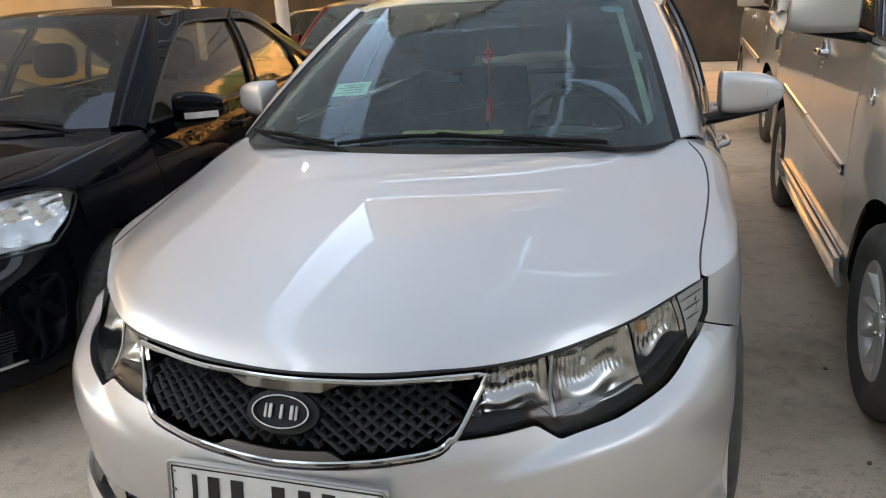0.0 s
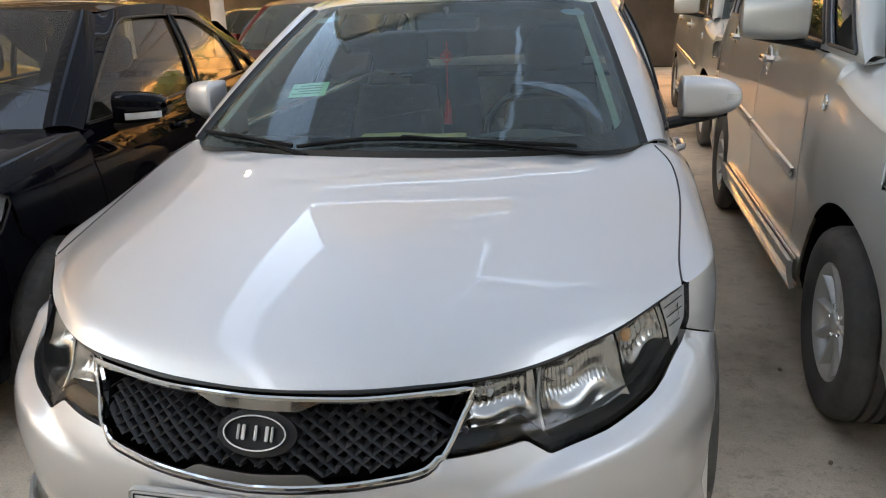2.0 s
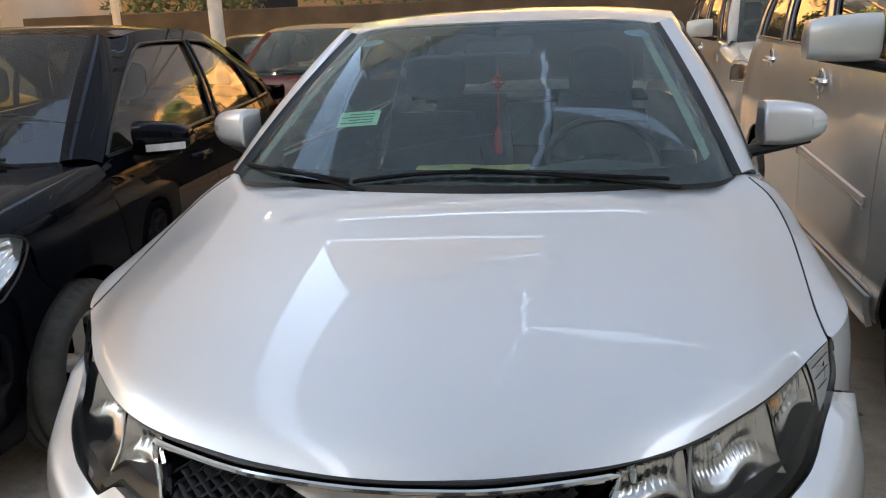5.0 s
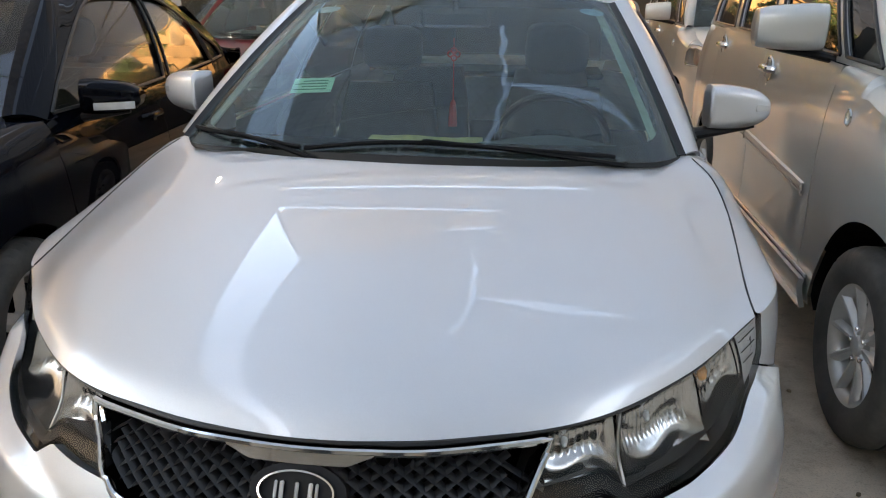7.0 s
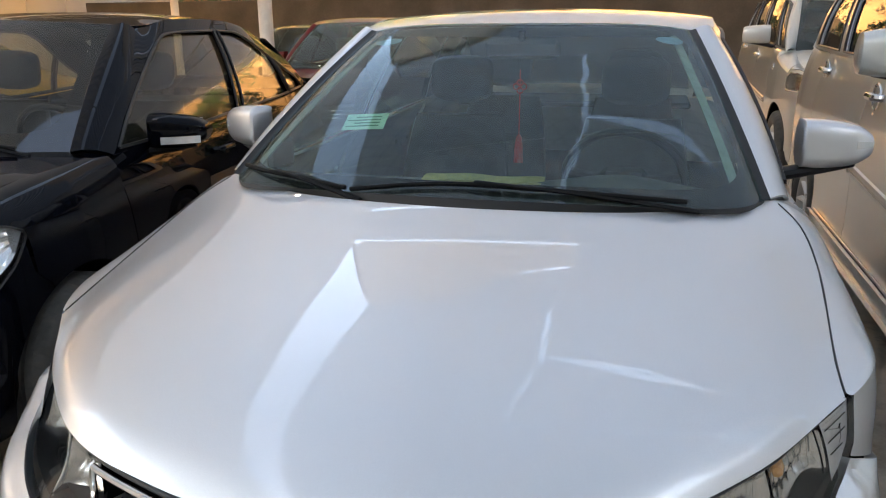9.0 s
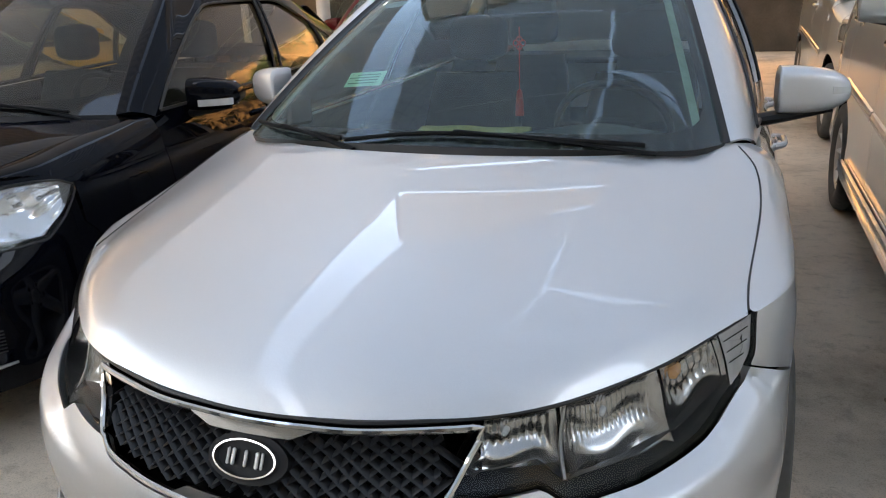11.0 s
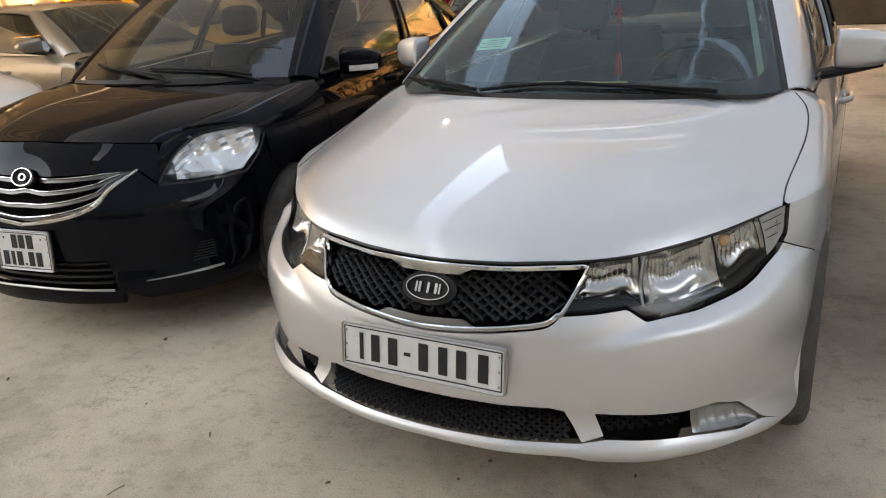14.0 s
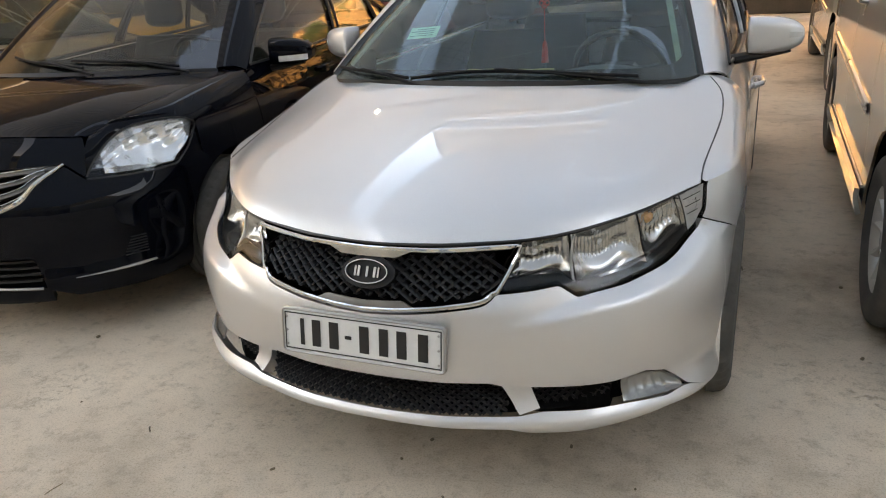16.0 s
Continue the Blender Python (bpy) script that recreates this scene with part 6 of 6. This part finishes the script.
slit_l = lambda y: .01 + .045 * math.sin(y * 3.1 - 1.0) + .016 * math.sin(y * 14.0)
slit_r = lambda y: slit_l(y) + (.046 + .012 * math.sin(y * 9.0) if 1.3 < y < 4.05 else 0.002)
bow_low = lambda x: 2.96 - .17 * math.exp(-((x - .95) / .65) ** 2)
bow_high = lambda x: (bow_low(x) + .03 if .05 < x < 2.7 else bow_low(x) - .008) + .20 * math.exp(-((x - 1.0) / .70) ** 2)
gap_l = lambda y: -2.33 - .085 * max(0, min(y, 5.7) - 2.0)
patch_low = lambda x: 4.05 + .25 * (x + 1.87) + .75 / (1 + math.exp(-(x + .95) / .16))
patch_end = lambda y: -1.87 - (y - 4.05) * .45
# unseen roof: reflections give its layout, the outer sheets' reach is chosen for light
PIECES = [
    (-12.8, -6.30, .2, 15.3, BROWNROOF, "brown ribbed canopy sheet"),
    (-6.28, gap_l, -8.0, 15.3, DARKROOF, "brown ribbed canopy sheet"),
    (-1.86, slit_l, -9.7, 4.03, SHEER, "thin grey canopy sheet"),
    (slit_r, 7.3, lambda x: -9.7 if x < 4.8 else -.5, 1.30, SHEER, "thin grey canopy sheet"),
    (slit_r, 7.3, 1.37, bow_low, SHEER, "thin grey canopy sheet"),
    (slit_r, 7.3, bow_high, lambda x: 6.295 + .07 * ease((x - 1.1) / .7), SHEER, "thin grey canopy sheet"),
    (-1.865, slit_l, 4.045, patch_low, SHEER, "thin grey canopy sheet"),
    (lambda y: patch_end(min(y, 5.6)), slit_l, lambda x: patch_low(x) + .035, 5.75, SHEERBEIGE, "beige canopy sheet"),
    (-2.66, slit_l, 5.772, 6.295, SHEER, "thin grey canopy sheet"),
    (-2.66, 7.3, 6.34, 15.3, DARKROOF, "brown ribbed canopy sheet")]
for i, (xl, xr, yl, yh, m_, lab) in enumerate(PIECES):
    shell("canopy_%d" % (i + 1), ribbed(xl, xr, yl, yh), m_, lab, "roof")

# tall buildings before and behind the yard; the south two are unseen, added to block the sun
def block(name, x0, x1, y, depth, h, wall, face, label, storey=3.1, bay=3.2):
    root = thing(name, label, "building", pose(0, 0, 0), kind="structure")
    part("wall", Mesh().box((x1 - x0, depth, h), pose((x0 + x1) / 2, y, h / 2), .03), wall, root)
    part("parapet", Mesh().box((x1 - x0 + .3, depth + .3, .35), pose((x0 + x1) / 2, y, h + .17), .03), wall, root)
    fy = y + face * depth / 2
    z = storey * .5 + .2
    while z < h - 1.2:
        x = x0 + bay / 2
        while x < x1:
            w_ = part("window", Mesh().box((1.3, .12, 1.5), pose(x, fy - face * .03, z), .01), WINDOWDARK, root)
            part("sill", Mesh().box((1.5, .2, .08), pose(x, fy + face * .06, z - .8), .01), wall, w_)
            x += bay
        z += storey
block("sun_blocker_south", -4.6, 26, -12.5, 1.0, 12.4, SOUTHWALL, 1, "unseen tall grey block added to keep the sun off the yard")
block("sun_blocker_southwest", -34, -4.65, -12.5, 1.0, 5.2, SOUTHWALL, 1, "unseen low grey block added to limit light from the south-west")
# out of view; its ochre front supplies the golden reflections on the cars
block("building_north", -22, 18, 20.0, 1.0, 9.0, OCHRE, -1, "sunlit ochre building behind the yard wall", bay=5.5)

# leafy tree tops over the boundary wall, crowded on the left to block golden reflections
rng = random.Random(7)
lv, lf = [], []
for c_ in range(84):
    cx, cy, cz, rad = rng.uniform(-12, -1.5) if c_ < 66 else rng.uniform(-1.5, 6), rng.uniform(16.6, 18.4), rng.uniform(2.1, 5.0), rng.uniform(.45, .95)
    for k in range(150):
        q, w_ = rng.uniform(0, 2 * math.pi), rng.uniform(-1, 1)
        rr_ = rad * rng.uniform(.5, 1.05)
        c0 = Vector((cx + rr_ * math.cos(q) * math.sqrt(1 - w_ * w_), cy + .7 * rr_ * math.sin(q) * math.sqrt(1 - w_ * w_), cz + .8 * rr_ * w_))
        m_ = pose(*c0, rng.uniform(0, 180), rng.uniform(-60, 60), rng.uniform(0, 360))
        o = len(lv)
        lv += [tuple(m_ @ Vector(e)) for e in ((-.11, 0, 0), (0, .04, .015), (.12, 0, 0), (0, -.04, .015))]
        lf.append([o, o + 1, o + 2, o + 3])
hedge = Mesh()
hedge.v, hedge.f = lv, lf
shell("tree_tops", hedge, LEAFMAT, "leafy green tree tops behind the yard wall", "foliage", "stuff")
bm_ = Mesh().tube([(-1.89, 4.03, 4.27), (-2.60, 5.62, 4.25)], .028, 8)
bm_.tube([(-1.89, 4.03, 4.27), (-1.20, 4.16, 4.27)], .016, 8)
shell("canopy_beam", bm_, WHITEBEAM, "white painted steel beam along the canopy opening", "beam")
shell("canopy_cable", Mesh().tube([(-3.4, 1.82, 4.22), (-1.63, 2.25, 4.20), (-.77, 2.45, 4.19), (.4, 2.70, 4.20), (2.6, 3.2, 4.22)], .010, 6), WHITEBEAM, "pale cable strung under the canopy", "cable")
tr = Mesh()
for y in (6.42, 10.4, 14.5):
    tr.tube([(-12.7, y, 4.20), (7.3, y, 4.20)], .03, 8)
    tr.tube([(-12.7, y, 3.88), (7.3, y, 3.88)], .025, 8)
    for x in np.arange(-12.7, 7.0, .8):
        tr.tube([(x, y, 3.88), (x + .4, y, 4.20)], .012, 5)
        tr.tube([(x + .4, y, 4.20), (x + .8, y, 3.88)], .012, 5)
shell("canopy_truss", tr, POLE, "steel roof trusses", "truss")

for x, y in ((-4.2, 8.0), (5.9, 6.42), (-9.8, 14.5)):
    c = Mesh().tube([(x, y, 0), (x, y, 4.0)], .085, 16)
    c.box((.3, .3, .02), pose(x, y, .01), .004)
    shell("canopy_post", c, POLE, "pale painted steel canopy post", "post", kind="", group="canopy posts")

# litter on the ground: straws, leaf bits, small stones
rng = random.Random(3)
lt = Mesh()
spots = [(-.869, -.031), (-.35, -.084), (.051, .197), (-.927, -.369)] + [(rng.uniform(-3.2, 2.2), rng.uniform(-2.0, 4.5)) for _ in range(70)]
for i, (x, y) in enumerate(spots):
    if i % 3 == 0:
        q = rng.uniform(0, math.pi)
        L_ = rng.uniform(.012, .03)
        lt.tube([(x - L_ * math.cos(q), y - L_ * math.sin(q), .004), (x, y, .006), (x + L_ * math.cos(q), y + L_ * math.sin(q) + .004, .004)], rng.uniform(.0015, .003), 5)
    else:
        lt.box((rng.uniform(.006, .02), rng.uniform(.006, .016), rng.uniform(.004, .010)), pose(x, y, .004, rng.uniform(-20, 20), rng.uniform(-20, 20), rng.uniform(0, 180)), .003)
LITTER = varied(mat("dry_litter", (0.22, 0.17, 0.11), 0.9), (0.22, 0.17, 0.11), 0.5, 9, 200)
shell("ground_litter", lt, LITTER, "scattered straw bits and small stones on the concrete", "litter", "stuff")

# along the far panelled wall: seams, a pipe, a brown curtain
for y in np.arange(-8, 15, 1.2):
    shell("trim", Mesh().box((.03, .05, 3.5), pose(-12.86, y, 1.75), .008), PANEL, "wall panel seam", "trim")
pipe = Mesh().tube([(-12.80, 8.22, .05), (-12.80, 8.22, 3.5)], .035, 12)
for z in (.6, 1.6, 2.6):
    pipe.box((.06, .12, .03), pose(-12.82, 8.22, z), .006)
shell("wall_pipe", pipe, POLE, "grey drain pipe fixed to the panelled wall", "pipe", kind="")
CURTAIN = varied(mat("brown_curtain", (0.34, 0.19, 0.09), 0.9), (0.34, 0.19, 0.09), 0.25, 3, 90, 0.2)
cu = Mesh().grid([[(-12.68 + .05 * math.sin(y * 19) + .02 * math.sin(y * 43), y, z) for z in np.linspace(.01, 3.1, 12)] for y in np.linspace(8.7, 11.2, 90)], .006)
cr = thing("curtain", "brown cloth curtain hanging by the panelled wall", "curtain", pose(0, 0, 0))
part("cloth", cu, CURTAIN, cr)
part("rail", Mesh().tube([(-12.90, 8.6, 3.14), (-12.68, 8.62, 3.14), (-12.68, 11.28, 3.14), (-12.90, 11.3, 3.14)], .018, 8), POLE, cr)

# a bare bulb under the canopy
BULBGLOW = mat("bulb_glow", (1, 1, 1), 0.4)
nodes(BULBGLOW)[2].inputs["Emission Color"].default_value = (1.0, 0.97, 0.92, 1)
nodes(BULBGLOW)[2].inputs["Emission Strength"].default_value = 2.5
cb = thing("ceiling_lamp", "round white lamp hanging under the canopy", "lamp", pose(-4.05, 6.83, 4.22))
part("globe", Mesh().lathe([(.001, -.045), (.025, -.040), (.045, -.022), (.05, 0), (.045, .022), (.025, .040), (.001, .045)], 20).moved(pose(0, 0, -.05)), BULBGLOW, cb)
part("holder", Mesh().tube([(0, 0, -.01), (0, 0, .05)], .025, 12), PLASTIC, cb)
